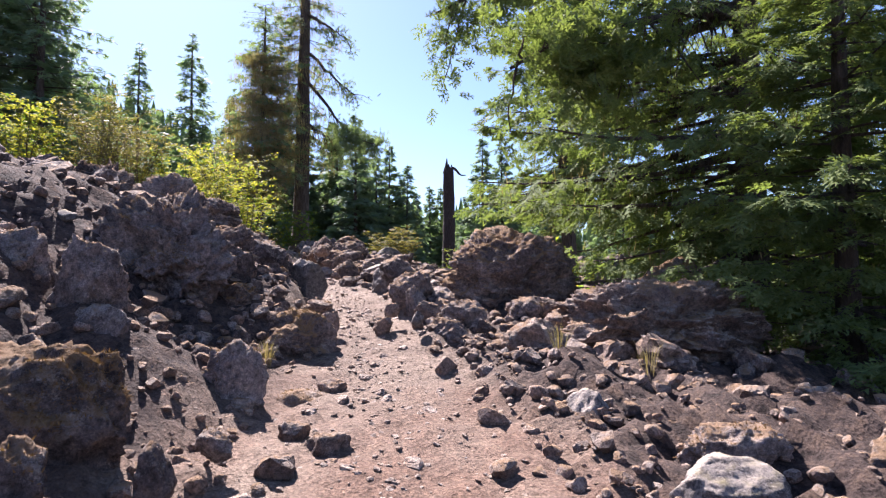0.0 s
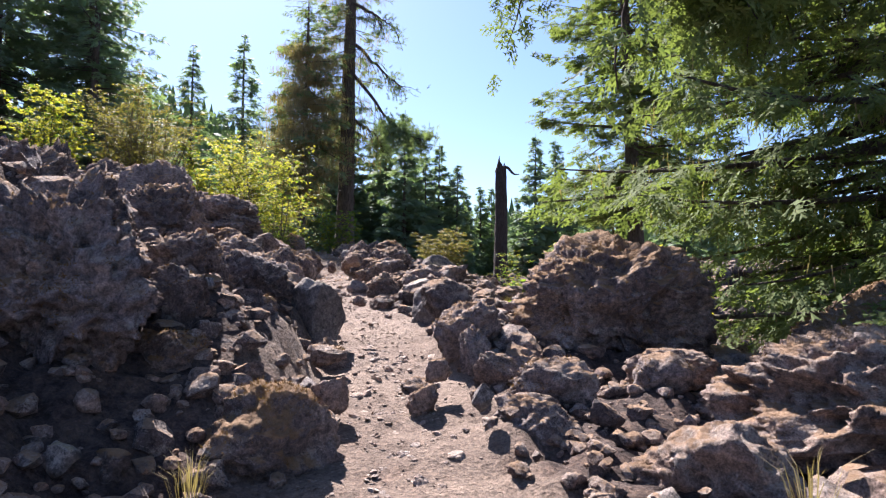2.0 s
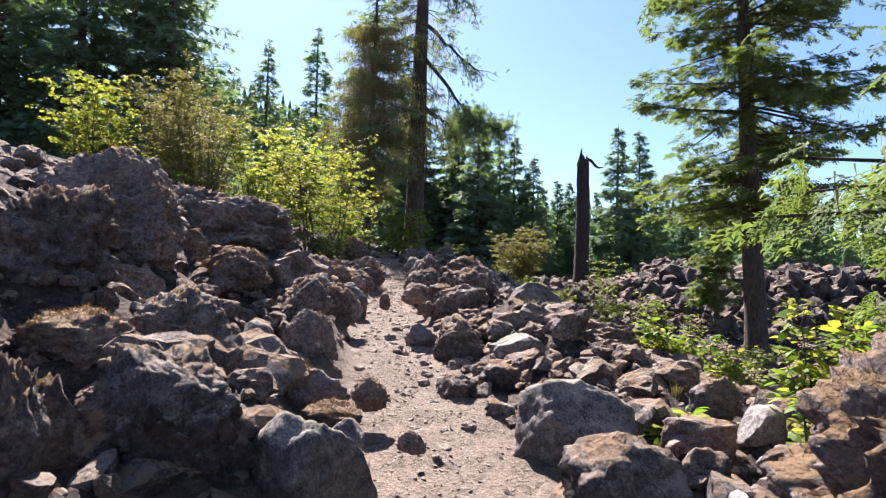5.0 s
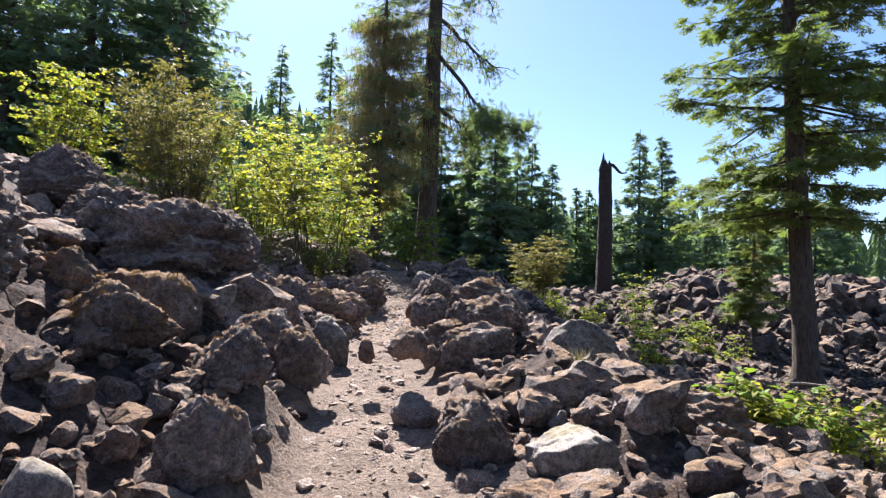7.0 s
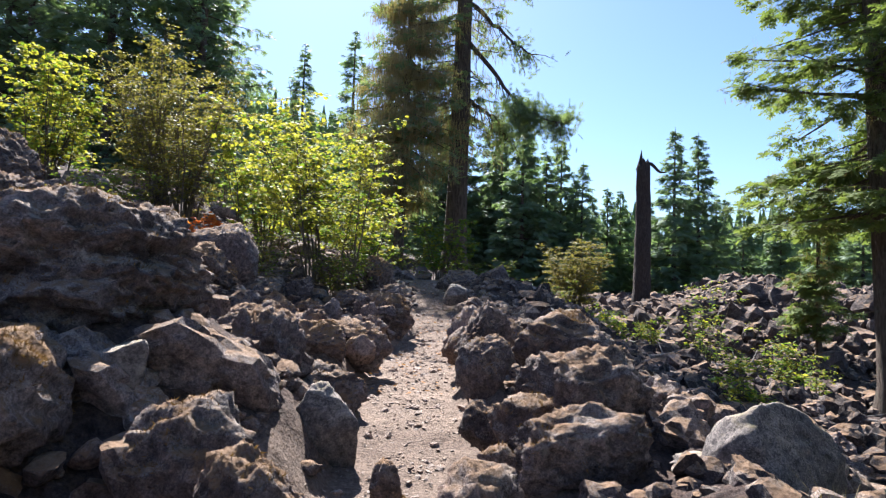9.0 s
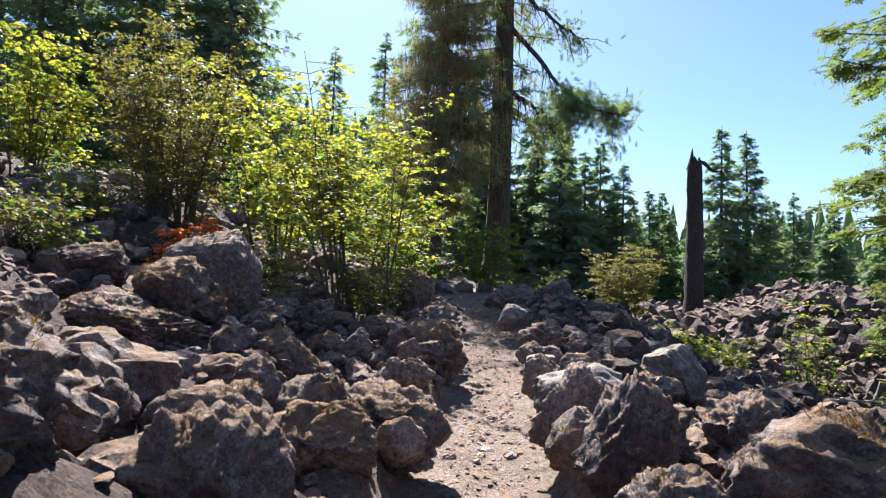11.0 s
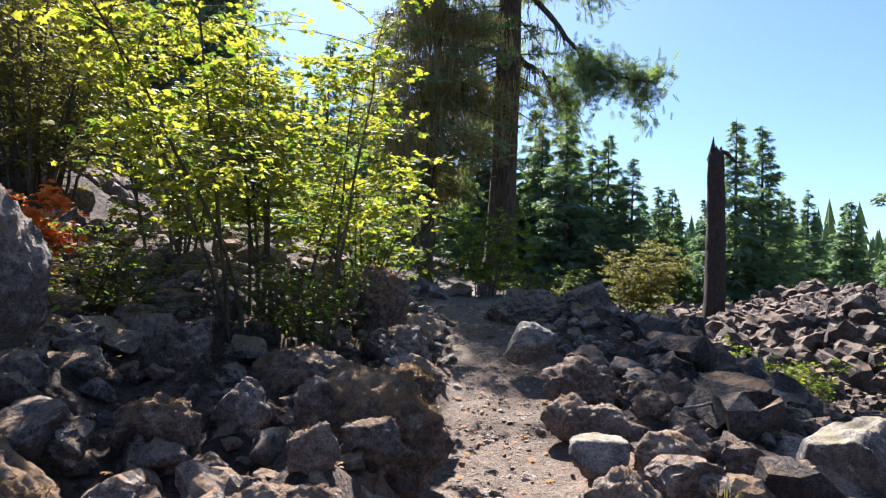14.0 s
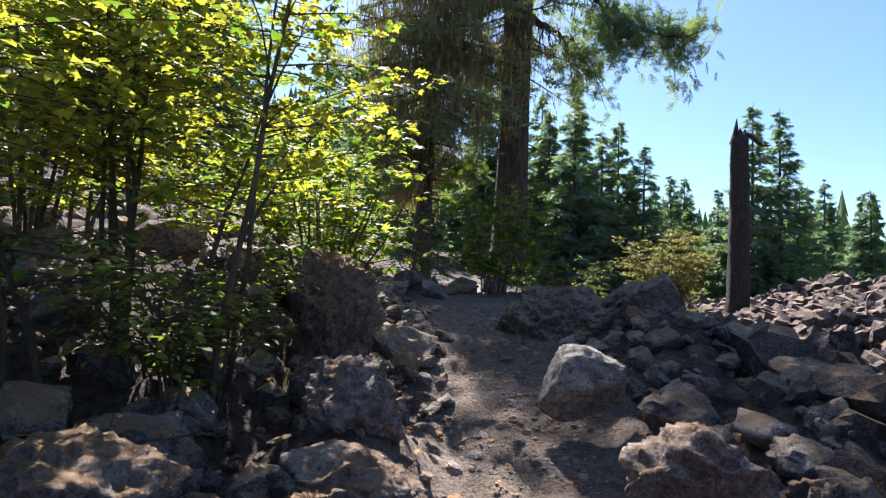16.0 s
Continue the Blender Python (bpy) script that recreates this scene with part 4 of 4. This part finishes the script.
tall_c = conifer("tall_fir_tree", 47, 36, 0.95, 8.0, 2.0, 34, 6, 28, 1.1, FIR_HAZIER, 3, 0.3, 2, 6, 0.45, "tall dense shaded fir on the hillside", "firs on the hillside", fine=3)
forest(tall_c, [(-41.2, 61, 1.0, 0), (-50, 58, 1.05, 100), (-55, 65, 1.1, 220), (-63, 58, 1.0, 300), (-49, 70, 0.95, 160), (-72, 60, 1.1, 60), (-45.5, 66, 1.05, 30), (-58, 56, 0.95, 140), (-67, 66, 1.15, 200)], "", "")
back_d = conifer("hill_fir_tree", 53, 29, 0.7, 6.0, 2.0, 36, 6, 15, 1.2, FIR_HAZIER, 3, 0.25, 0, 0, 0.85, "slim fir standing behind the old trees", "firs behind the trail", fine=3)
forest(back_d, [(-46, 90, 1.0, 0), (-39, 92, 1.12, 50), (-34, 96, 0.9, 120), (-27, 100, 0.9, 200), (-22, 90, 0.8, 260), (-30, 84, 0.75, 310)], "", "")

# ---------------------------------------------------------------- the broken trunk
snag = thing("broken_snag", on_ground(0.5, 60), "tall dead broken trunk with one short limb stub", "dead tree")
hs = np.linspace(0, 1, 22)
trunk_line = np.stack([0.1 * np.sin(hs * 3), 0 * hs, hs * 12.2 - 0.4], -1)
v, q = tube(trunk_line, 0.72 - 0.22 * hs, 18, 0.16, 9)
ring = np.arange(len(v) - 18, len(v))
v[ring, 2] += np.random.default_rng(5).uniform(-0.45, 0.15, 18)
v[ring, :2] = v[ring, :2] * 0.75
cap = len(v)
v = np.vstack([v, [[0.05, 0, 11.0]]])
q = np.vstack([q, [[a, b, cap, cap] for a, b in zip(ring, np.roll(ring, -1))]])
part("trunk", mesh_np("trunk", v, q[: -18], DEADWOOD), snag)
s = np.linspace(0, 1, 8)
spike = np.stack([-0.2 + 0.1 * s, 0 * s, 11.0 + 1.6 * s], -1)
part("splinter", mesh_np("splinter", *tube(spike, 0.3 * (1 - s) + 0.02, 7, 0.2), DEADWOOD), snag)
arm = np.stack([0.2 + 1.6 * s, 0 * s, 11.4 - 0.2 * s - 0.5 * s**2 + 0.2 * np.sin(s * 7)], -1)
part("limb_stub", mesh_np("limb_stub", *tube(arm, 0.2 * (1 - s * 0.8), 7, 0.2), DEADWOOD), snag)

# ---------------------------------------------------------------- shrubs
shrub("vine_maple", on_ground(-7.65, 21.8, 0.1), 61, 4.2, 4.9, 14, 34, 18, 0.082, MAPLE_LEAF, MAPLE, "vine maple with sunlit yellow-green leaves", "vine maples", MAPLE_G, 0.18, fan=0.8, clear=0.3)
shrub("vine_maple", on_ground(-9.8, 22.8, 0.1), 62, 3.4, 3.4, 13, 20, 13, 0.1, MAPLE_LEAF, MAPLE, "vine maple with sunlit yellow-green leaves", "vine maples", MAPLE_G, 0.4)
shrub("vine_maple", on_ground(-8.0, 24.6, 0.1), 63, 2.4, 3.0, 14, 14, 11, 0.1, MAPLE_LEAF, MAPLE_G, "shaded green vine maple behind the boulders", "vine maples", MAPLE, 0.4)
shrub("undergrowth_shrub", on_ground(-7.4, 22.0, 0.1), 71, 1.1, 2.0, 14, 12, 9, 0.07, OVAL_LEAF, MAPLE_G, "low tangled undergrowth beneath the maple", "undergrowth shrubs", SHRUB, 0.5, fan=0.9)
shrub("undergrowth_shrub", on_ground(-8.8, 20.6, 0.1), 72, 1.0, 2.2, 14, 12, 9, 0.07, OVAL_LEAF, SHRUB, "low tangled undergrowth beneath the maple", "undergrowth shrubs", MAPLE_G, 0.4, fan=0.9)
shrub("undergrowth_shrub", on_ground(-9.2, 26.8, 0.1), 73, 1.5, 3.0, 14, 12, 9, 0.08, OVAL_LEAF, MAPLE_G, "low green undergrowth below the old firs", "undergrowth shrubs", SHRUB, 0.3, fan=0.9)
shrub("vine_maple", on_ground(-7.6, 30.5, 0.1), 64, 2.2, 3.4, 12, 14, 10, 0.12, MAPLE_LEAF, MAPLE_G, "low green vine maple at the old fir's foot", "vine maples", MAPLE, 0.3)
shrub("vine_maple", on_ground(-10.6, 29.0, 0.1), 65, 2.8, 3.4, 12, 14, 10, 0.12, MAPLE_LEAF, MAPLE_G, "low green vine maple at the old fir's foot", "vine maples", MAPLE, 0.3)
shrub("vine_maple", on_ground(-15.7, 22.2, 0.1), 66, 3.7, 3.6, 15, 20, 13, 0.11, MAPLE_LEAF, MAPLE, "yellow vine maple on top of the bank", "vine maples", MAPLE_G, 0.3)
shrub("red_maple_sprout", on_ground(-10.0, 20.8, 0.0), 67, 1.1, 1.8, 10, 10, 8, 0.11, MAPLE_LEAF, MAPLE_R, "low scarlet maple sprout among dark rocks", "")
shrub("olive_shrub", on_ground(-13.6, 23.6, 0.1), 68, 4.5, 3.8, 24, 24, 17, 0.085, OVAL_LEAF, SHRUB, "tall olive-brown shrub with fine stems", "olive shrubs")
shrub("olive_shrub", on_ground(-11.6, 22.2, 0.1), 69, 3.9, 3.3, 22, 22, 17, 0.085, OVAL_LEAF, SHRUB, "tall olive-brown shrub with fine stems", "olive shrubs")
shrub("olive_shrub", on_ground(-4.0, 48, 0.1), 70, 5.2, 4.5, 28, 22, 17, 0.15, OVAL_LEAF, SHRUB, "rounded olive shrub at the lava field's edge", "olive shrubs", fan=0.9)

# bushes on the slope to the lava field
for k, (x, y, tall, wide) in enumerate([(0.4, 22.5, 1.5, 1.4), (2.2, 26.5, 1.6, 1.5), (0.6, 28.5, 2.6, 2.6), (-0.9, 30.2, 1.3, 1.2), (-1.9, 27.5, 1.2, 1.6), (1.8, 16.0, 1.1, 1.5), (0.7, 9.9, 1.2, 0.8), (-0.1, 9.9, 0.3, 0.35), (4.0, 31, 2.2, 1.8), (-2.6, 30.5, 1.3, 1.4), (0.6, 14.4, 0.7, 0.8)]):
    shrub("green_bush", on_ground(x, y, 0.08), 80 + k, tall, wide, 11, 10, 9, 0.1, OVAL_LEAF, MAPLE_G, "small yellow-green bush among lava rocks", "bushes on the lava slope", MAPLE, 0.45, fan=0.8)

for k, (x, y, tall, wide) in enumerate([(-9.8, 32.0, 1.6, 3.0), (-6.6, 33.0, 1.5, 3.0), (-12.4, 31.0, 2.0, 3.6), (-11.5, 26.5, 1.6, 3.0), (-10.5, 18.6, 1.0, 2.2), (-12.0, 20.4, 1.3, 2.6), (-5.0, 36.0, 1.8, 3.4), (-14.5, 28.0, 2.4, 3.8)]):
    shrub("undergrowth_shrub", on_ground(x, y, 0.1), 120 + k, tall, wide, 13, 12, 9, 0.09, OVAL_LEAF, MAPLE_G if k % 2 else SHRUB, "low tangled undergrowth below the trees", "undergrowth shrubs", SHRUB if k % 2 else MAPLE_G, 0.35, fan=0.9)
shrub("broadleaf_bush", on_ground(2.3, 11.9, 0.08), 95, 1.4, 1.5, 10, 10, 8, 0.12, OVAL_LEAF, MAPLE_G, "bright green broadleaf bush below the fir", "", MAPLE, 0.4, fan=0.9)
shrub("broadleaf_bush", on_ground(0.4, 14.6, 0.08), 96, 0.8, 1.0, 9, 9, 8, 0.12, OVAL_LEAF, MAPLE_G, "low bright green broadleaf bush in the rubble", "", MAPLE, 0.4, fan=0.9)


# ---------------------------------------------------------------- far wooded ridge
def ridge_z(x, y):
    a = 88 * np.exp(-(((x + 200) / 110) ** 2)) + 12 * np.exp(-(((x + 30) / 90) ** 2))
    p = np.stack([x, y, 0 * x], -1).reshape(-1, 3)
    return (a + 6 * fbm(p * 0.012, 3).reshape(x.shape)) * np.exp(-(((y - 330) / 110) ** 2)) - 2


def ridge_green(nt, bsdf):
    n = tex(nt, 0.05, 8, 0.7, coords="World")
    nt.links.new(ramp(nt, n.outputs[0], (0.3, (0.02, 0.04, 0.03)), (0.7, (0.05, 0.075, 0.05))), bsdf.inputs["Base Color"])


RIDGE = material("ridge_woods", ridge_green, 0.95)
rx, ry = np.meshgrid(np.linspace(-420, 420, 120), np.linspace(170, 480, 50))
ri = np.arange(rx.size).reshape(rx.shape)
rq = np.stack([ri[:-1, :-1], ri[:-1, 1:], ri[1:, 1:], ri[1:, :-1]], -1).reshape(-1, 4)
tagged(new("backdrop_ridge", mesh_np("backdrop_ridge", np.stack([rx, ry, ridge_z(rx, ry)], -1).reshape(-1, 3), rq, RIDGE)), "distant forested mountain ridge under clear sky", "mountain", kind="structure")


def spire(seed, tiers):
    """A far fir of a few ragged tiers."""
    rng = np.random.default_rng(seed)
    v, f = [], []
    for k in range(tiers):
        z, r, n = k / tiers, 0.21 * (1 - k / (tiers + 0.5)) * rng.uniform(0.8, 1.15), 5 if tiers < 8 else 7
        i = len(v)
        v.append((0, 0, z + 1.8 / tiers))
        for j in range(2 * n):
            a = math.pi * j / n
            q = r * (rng.uniform(0.9, 1.25) if j % 2 else rng.uniform(0.5, 0.65))
            v.append((q * math.cos(a), q * math.sin(a), z + (rng.uniform(-0.02, 0.02) if j % 2 else 0.4 / tiers)))
        f += [(i, i + 1 + j, i + 1 + (j + 1) % (2 * n)) for j in range(2 * n)]
    v = np.array(v, float)
    v[:, 2] /= v[:, 2].max()
    return v, np.array(f)


def wood(name, n, x0, x1, y0, y1, z_of, lo, hi, seed, label, tiers=6):
    rng = np.random.default_rng(seed)
    pile = Pile()
    for k in range(5):
        m = n // 5
        x, y = rng.uniform(x0, x1, m), rng.uniform(y0, y1, m)
        p = np.stack([x, y, z_of(x, y) - 0.5], -1)
        a = rng.uniform(0, 6.28, m)
        up = np.stack([np.cos(a), np.sin(a), 0 * a], -1)
        sv, sf = spire(seed + k, tiers)
        pile.add(*scatter((sv[:, [2, 0, 1]], sf), p, np.tile((0, 0, 1.0), (m, 1)) + rng.normal(0, 0.015, (m, 3)), up, rng.uniform(lo, hi, m)))
    return tagged(new(name, pile.mesh(name, FIR_HAZY, False)), label, "woods", kind="stuff")


wood("ridge_woods", 2600, -400, 400, 180, 420, ridge_z, 16, 30, 5, "far conifer woods covering the ridge")
wood("valley_woods", 420, -120, 130, 135, 175, lambda x, y: height(x, y, False), 9, 17, 9, "conifer woods beyond the lava field", 12)

# ---------------------------------------------------------------- loose rock
rng = np.random.default_rng(77)
KINDS = [(BASALT, "dark rough lava rock lying in rubble"), (TUFF, "reddish lava rock lying in rubble"), (SLATE, "grey angular basalt rock lying in rubble"), (MOSSY, "lava rock with brown moss lying in rubble")]
SHAPES = []
for k in range(16):
    v, f = rock_shape(900 + k, 3, 14, 0.12, 0.08, 0.62)
    SHAPES.append(mesh_np("rock", v, f, KINDS[(0, 0, 1, 2, 0, 1, 3, 0)[k % 8]][0]))
made, tries = 0, 0
while made < 290 and tries < 4000:
    tries += 1
    y = rng.uniform(0.6, 25.5)
    side = rng.choice((-1, 1))
    d = 0.55 + 0.5 * (y < 5) + rng.exponential(0.8)
    if d > 4 or (y < 4.5 and d < 1.5):
        continue
    x = float(trail_x(y)) + side * d
    s = rng.uniform(0.1, 0.2) if d < 0.9 else rng.uniform(0.13, 0.3)
    if y < 7.5:
        s *= 0.6
    k = int(rng.integers(16))
    ob = new("rock", SHAPES[k])
    ob.matrix_world = Matrix.Translation((x, y, ground_z(x, y) + s * 0.12)) @ Euler(rng.uniform(-0.4, 0.4, 2).tolist() + [rng.uniform(0, 6.28)]).to_matrix().to_4x4() @ Matrix.Diagonal((s * rng.uniform(0.5, 0.8), s * rng.uniform(0.45, 0.65), s * rng.uniform(0.35, 0.55), 1))
    tagged(ob, KINDS[(0, 0, 1, 2, 0, 1, 3, 0)[k % 8]][1], "rock", "loose rocks beside the trail")
    made += 1


def rubble(name, n, place, lo, hi, level, mat, label, seed, sink=0.1, squash=0.7, craggy=False):
    """Many loose stones in one mesh, on the ground."""
    rng = np.random.default_rng(seed)
    x, y = place(rng, n)
    n = len(x)
    z = height(x, y)
    size = lo * (hi / lo) ** (rng.uniform(0, 1, n) ** 1.6)
    pile = Pile()
    for k in range(8):
        pick = np.arange(n) % 8 == k
        m = pick.sum()
        shape = rock_shape(seed * 31 + k, level, 5, 0.3, 0.14, 0.62) if craggy else rock_shape(seed * 31 + k, level, 14, 0.1, 0.07, 0.58)
        shape = (shape[0] * (1, 0.85, squash), shape[1])
        p = np.stack([x, y, z + size * sink], -1)[pick]
        a = rng.uniform(0, 6.28, m)
        ahead = np.stack([np.cos(a), np.sin(a), rng.normal(0, 0.25, m)], -1)
        up = np.array([0, 0, 1.0]) + rng.normal(0, 0.3, (m, 3))
        pile.add(*scatter(shape, p, ahead, up, size[pick] / 2))
    return tagged(new(name, pile.mesh(name, mat, False)), label, "rubble", kind="stuff")


def beside(y0, y1, near, far):
    def place(rng, n):
        y = rng.uniform(y0, y1, n)
        d = near + (far - near) * rng.uniform(0, 1, n) ** 1.5
        return trail_x(y) + d * rng.choice((-1, 1), n), y
    return place


def field(x0, x1, y0, y1):
    return lambda rng, n: (rng.uniform(x0, x1, n), rng.uniform(y0, y1, n))


def slope(y0, y1, x1):
    def place(rng, n):
        x, y = rng.uniform(-5, x1, n), rng.uniform(y0, y1, n)
        keep = x - trail_x(y) > 1.5
        return x[keep], y[keep]
    return place


def on_trail(rng, n):
    y = rng.uniform(0.5, 27, n)
    wide = 0.45 + 0.5 * (1 - smooth(2, 6, y))
    return trail_x(y) + rng.normal(0, 0.62, n) * wide, y


rubble("bank_rubble", 700, beside(7, 27, 1.0, 6.5), 0.25, 0.65, 3, BASALT, "broken dark lava rubble on the banks", 3)
rubble("bank_chips", 3600, beside(4.5, 27, 0.85, 6.0), 0.06, 0.25, 2, BASALT, "small dark lava chips on the banks", 13)
rubble("red_rubble", 900, beside(3, 27, 0.6, 4.0), 0.06, 0.26, 2, TUFF, "broken reddish lava rubble on the banks", 4)
rubble("bank_grit", 3400, beside(1.0, 12, 0.9, 3.4), 0.025, 0.15, 2, TUFF, "reddish cinder grit on the banks", 14)
rubble("lower_bank_rubble", 1000, slope(12, 24, 5), 0.1, 0.5, 3, BASALT, "knobbly lava rubble below the trail", 25, 0.1, 0.8, True)
rubble("slope_rubble", 4000, slope(20, 48, 16), 0.18, 0.8, 2, BLACK_LAVA, "broken lava rubble covering the slope", 5, 0.12, 0.85, True)
rubble("lava_field_rubble", 4200, field(-6, 36, 42, 86), 0.45, 1.7, 2, BLACK_LAVA, "jagged black lava field in the distance", 6, 0.15, 1.0, True)
rubble("hill_rubble", 600, field(-20, -8, 6, 34), 0.3, 0.9, 2, BASALT, "dark lava rocks on the upper bank", 7)
rubble("near_rubble", 100, field(1.2, 8, 0.5, 14), 0.12, 0.6, 3, TUFF, "loose brown rubble beside the fir", 8)
rubble("pebbles", 5000, on_trail, 0.012, 0.055, 1, DUSTY, "small stones scattered on the dirt trail", 9, -0.06, 0.5)
rubble("trail_stones", 420, on_trail, 0.05, 0.15, 3, DUSTY, "reddish stones set in the trodden trail", 10, -0.06, 0.5)


# ---------------------------------------------------------------- fallen wood and dry grass
def fallen_branch(x, y, turn, long, thick, seed, label, mat=None, rise=0.08):
    rng = np.random.default_rng(seed)
    s = np.linspace(0, 1, 12)
    line = np.stack([long * (s - 0.5), 0.06 * np.sin(s * 5 + seed) * long, rise + 0.12 * long * s * (1 - s)], -1)
    line += np.cumsum(rng.normal(0, 0.01 * long, line.shape), 0) * (1, 1, 0.5)
    ob = thing("fallen_branch", Matrix.Translation(on_ground(x, y)) @ Matrix.Rotation(radians(turn), 4, "Z"), label, "branch", "fallen branches")
    part("limb", mesh_np("limb", *tube(line, thick * (1 - 0.7 * s), 7, 0.15, seed), mat or GREYWOOD), ob)
    for k in range(4):
        i = int(rng.integers(3, 10))
        L = long * rng.uniform(0.12, 0.3)
        d = np.array([rng.uniform(0.2, 0.8), rng.choice((-1, 1)) * rng.uniform(0.4, 1), rng.uniform(0.0, 0.6)])
        tw = line[i] + d * (s * L)[:, None] + np.cumsum(rng.normal(0, 0.006, (12, 3)), 0)
        part("twig", mesh_np("twig", *tube(tw[::2], thick * 0.4 * (1 - 0.75 * s[::2]), 5), mat or GREYWOOD), ob)


fallen_branch(0.6, 27.5, 20, 3.4, 0.07, 1, "bleached grey fallen branch on the lava slope")
fallen_branch(-0.9, 26.2, 60, 2.2, 0.06, 2, "bleached grey fallen branch on the lava slope")
fallen_branch(3.2, 24.0, -25, 2.6, 0.05, 3, "bleached grey fallen branch on the lava slope")
fallen_branch(2.6, 30.0, 80, 2.8, 0.07, 4, "bleached grey fallen branch on the lava slope")
fallen_branch(-2.0, 33.5, 10, 3.6, 0.12, 5, "bleached grey fallen branch below the dead trunk")
fallen_branch(-1.6, 22.0, -40, 1.8, 0.03, 6, "thin grey fallen branch on the rubble")
fallen_branch(2.0, 6.3, 70, 1.0, 0.014, 7, "thin dry stick on the mossy mound", STEM, 0.4)
fallen_branch(3.2, 7.6, 10, 1.8, 0.03, 8, "tangle of dry roots below the fir", STEM, 0.35)
fallen_branch(2.6, 8.4, -30, 1.6, 0.025, 9, "tangle of dry roots below the fir", STEM, 0.45)


def grass_tuft(x, y, seed, tall, n, label="dry straw-coloured grass tuft between rocks"):
    rng = np.random.default_rng(seed)
    a = rng.uniform(0, 6.28, n)
    root = np.stack([np.cos(a), np.sin(a), 0 * a], -1) * rng.uniform(0, 0.07, (n, 1))
    out = np.stack([np.cos(a), np.sin(a), 0 * a], -1) * rng.uniform(0.1, 0.8, (n, 1)) * tall
    h = tall * rng.uniform(0.5, 1.1, (n, 1)) * np.array([[0, 0, 1.0]])
    side = np.stack([-np.sin(a), np.cos(a), 0 * a], -1) * 0.0022
    bend = root + out * 0.35 + h * 0.7
    v = np.stack([root - side, root + side, bend - side * 0.7, bend + side * 0.7, root + out + h], 1)
    v[:, :2, 2] -= 0.03
    i = np.arange(n)[:, None] * 5
    f = np.concatenate([i + [0, 1, 3], i + [0, 3, 2], i + [2, 3, 4]])
    ob = new("grass_tuft", mesh_np("grass_tuft", v.reshape(-1, 3), f, DRY_GRASS, False))
    ob.location = on_ground(x, y)
    tagged(ob, label, "grass", "grass tufts")


rng = np.random.default_rng(5)
for k in range(34):
    y = rng.uniform(5, 27)
    d = rng.choice((-1, 1)) * rng.uniform(0.7, 3.2)
    grass_tuft(float(trail_x(y)) + d, y, 300 + k, rng.uniform(0.1, 0.28), int(rng.integers(20, 60)))


fallen_branch(-3.3, 21.7, 30, 1.1, 0.014, 11, "thin pale dry twig on the rubble", GREYWOOD, 0.15)
fallen_branch(-3.0, 22.6, -50, 1.3, 0.016, 12, "thin pale dry twig on the rubble", GREYWOOD, 0.15)
fallen_branch(-2.4, 21.0, 75, 1.0, 0.012, 13, "thin pale dry twig on the rubble", GREYWOOD, 0.15)
fallen_branch(-6.6, 20.9, 60, 0.9, 0.01, 14, "thin dry twig below the maple", STEM, 0.2)

# leaf litter below the maples
LITTER = leaf_mat("fallen_leaf", (0.22, 0.09, 0.04), (0.45, 0.24, 0.09), 0.2, 0.8)
rng = np.random.default_rng(15)
n = 900
y = rng.uniform(16, 27, n)
x = trail_x(y) + rng.normal(-0.7, 1.3, n)
p = np.stack([x, y, height(x, y) + 0.012], -1)
a = rng.uniform(0, 6.28, n)
v, f = scatter(MAPLE_LEAF, p, np.stack([np.cos(a), np.sin(a), rng.normal(0, 0.2, n)], -1), np.array([0, 0, 1.0]) + rng.normal(0, 0.25, (n, 3)), rng.uniform(0.03, 0.07, n))
tagged(new("leaf_litter", mesh_np("leaf_litter", v, f, LITTER, False)), "dry brown and orange fallen maple leaves", "leaves", kind="stuff")
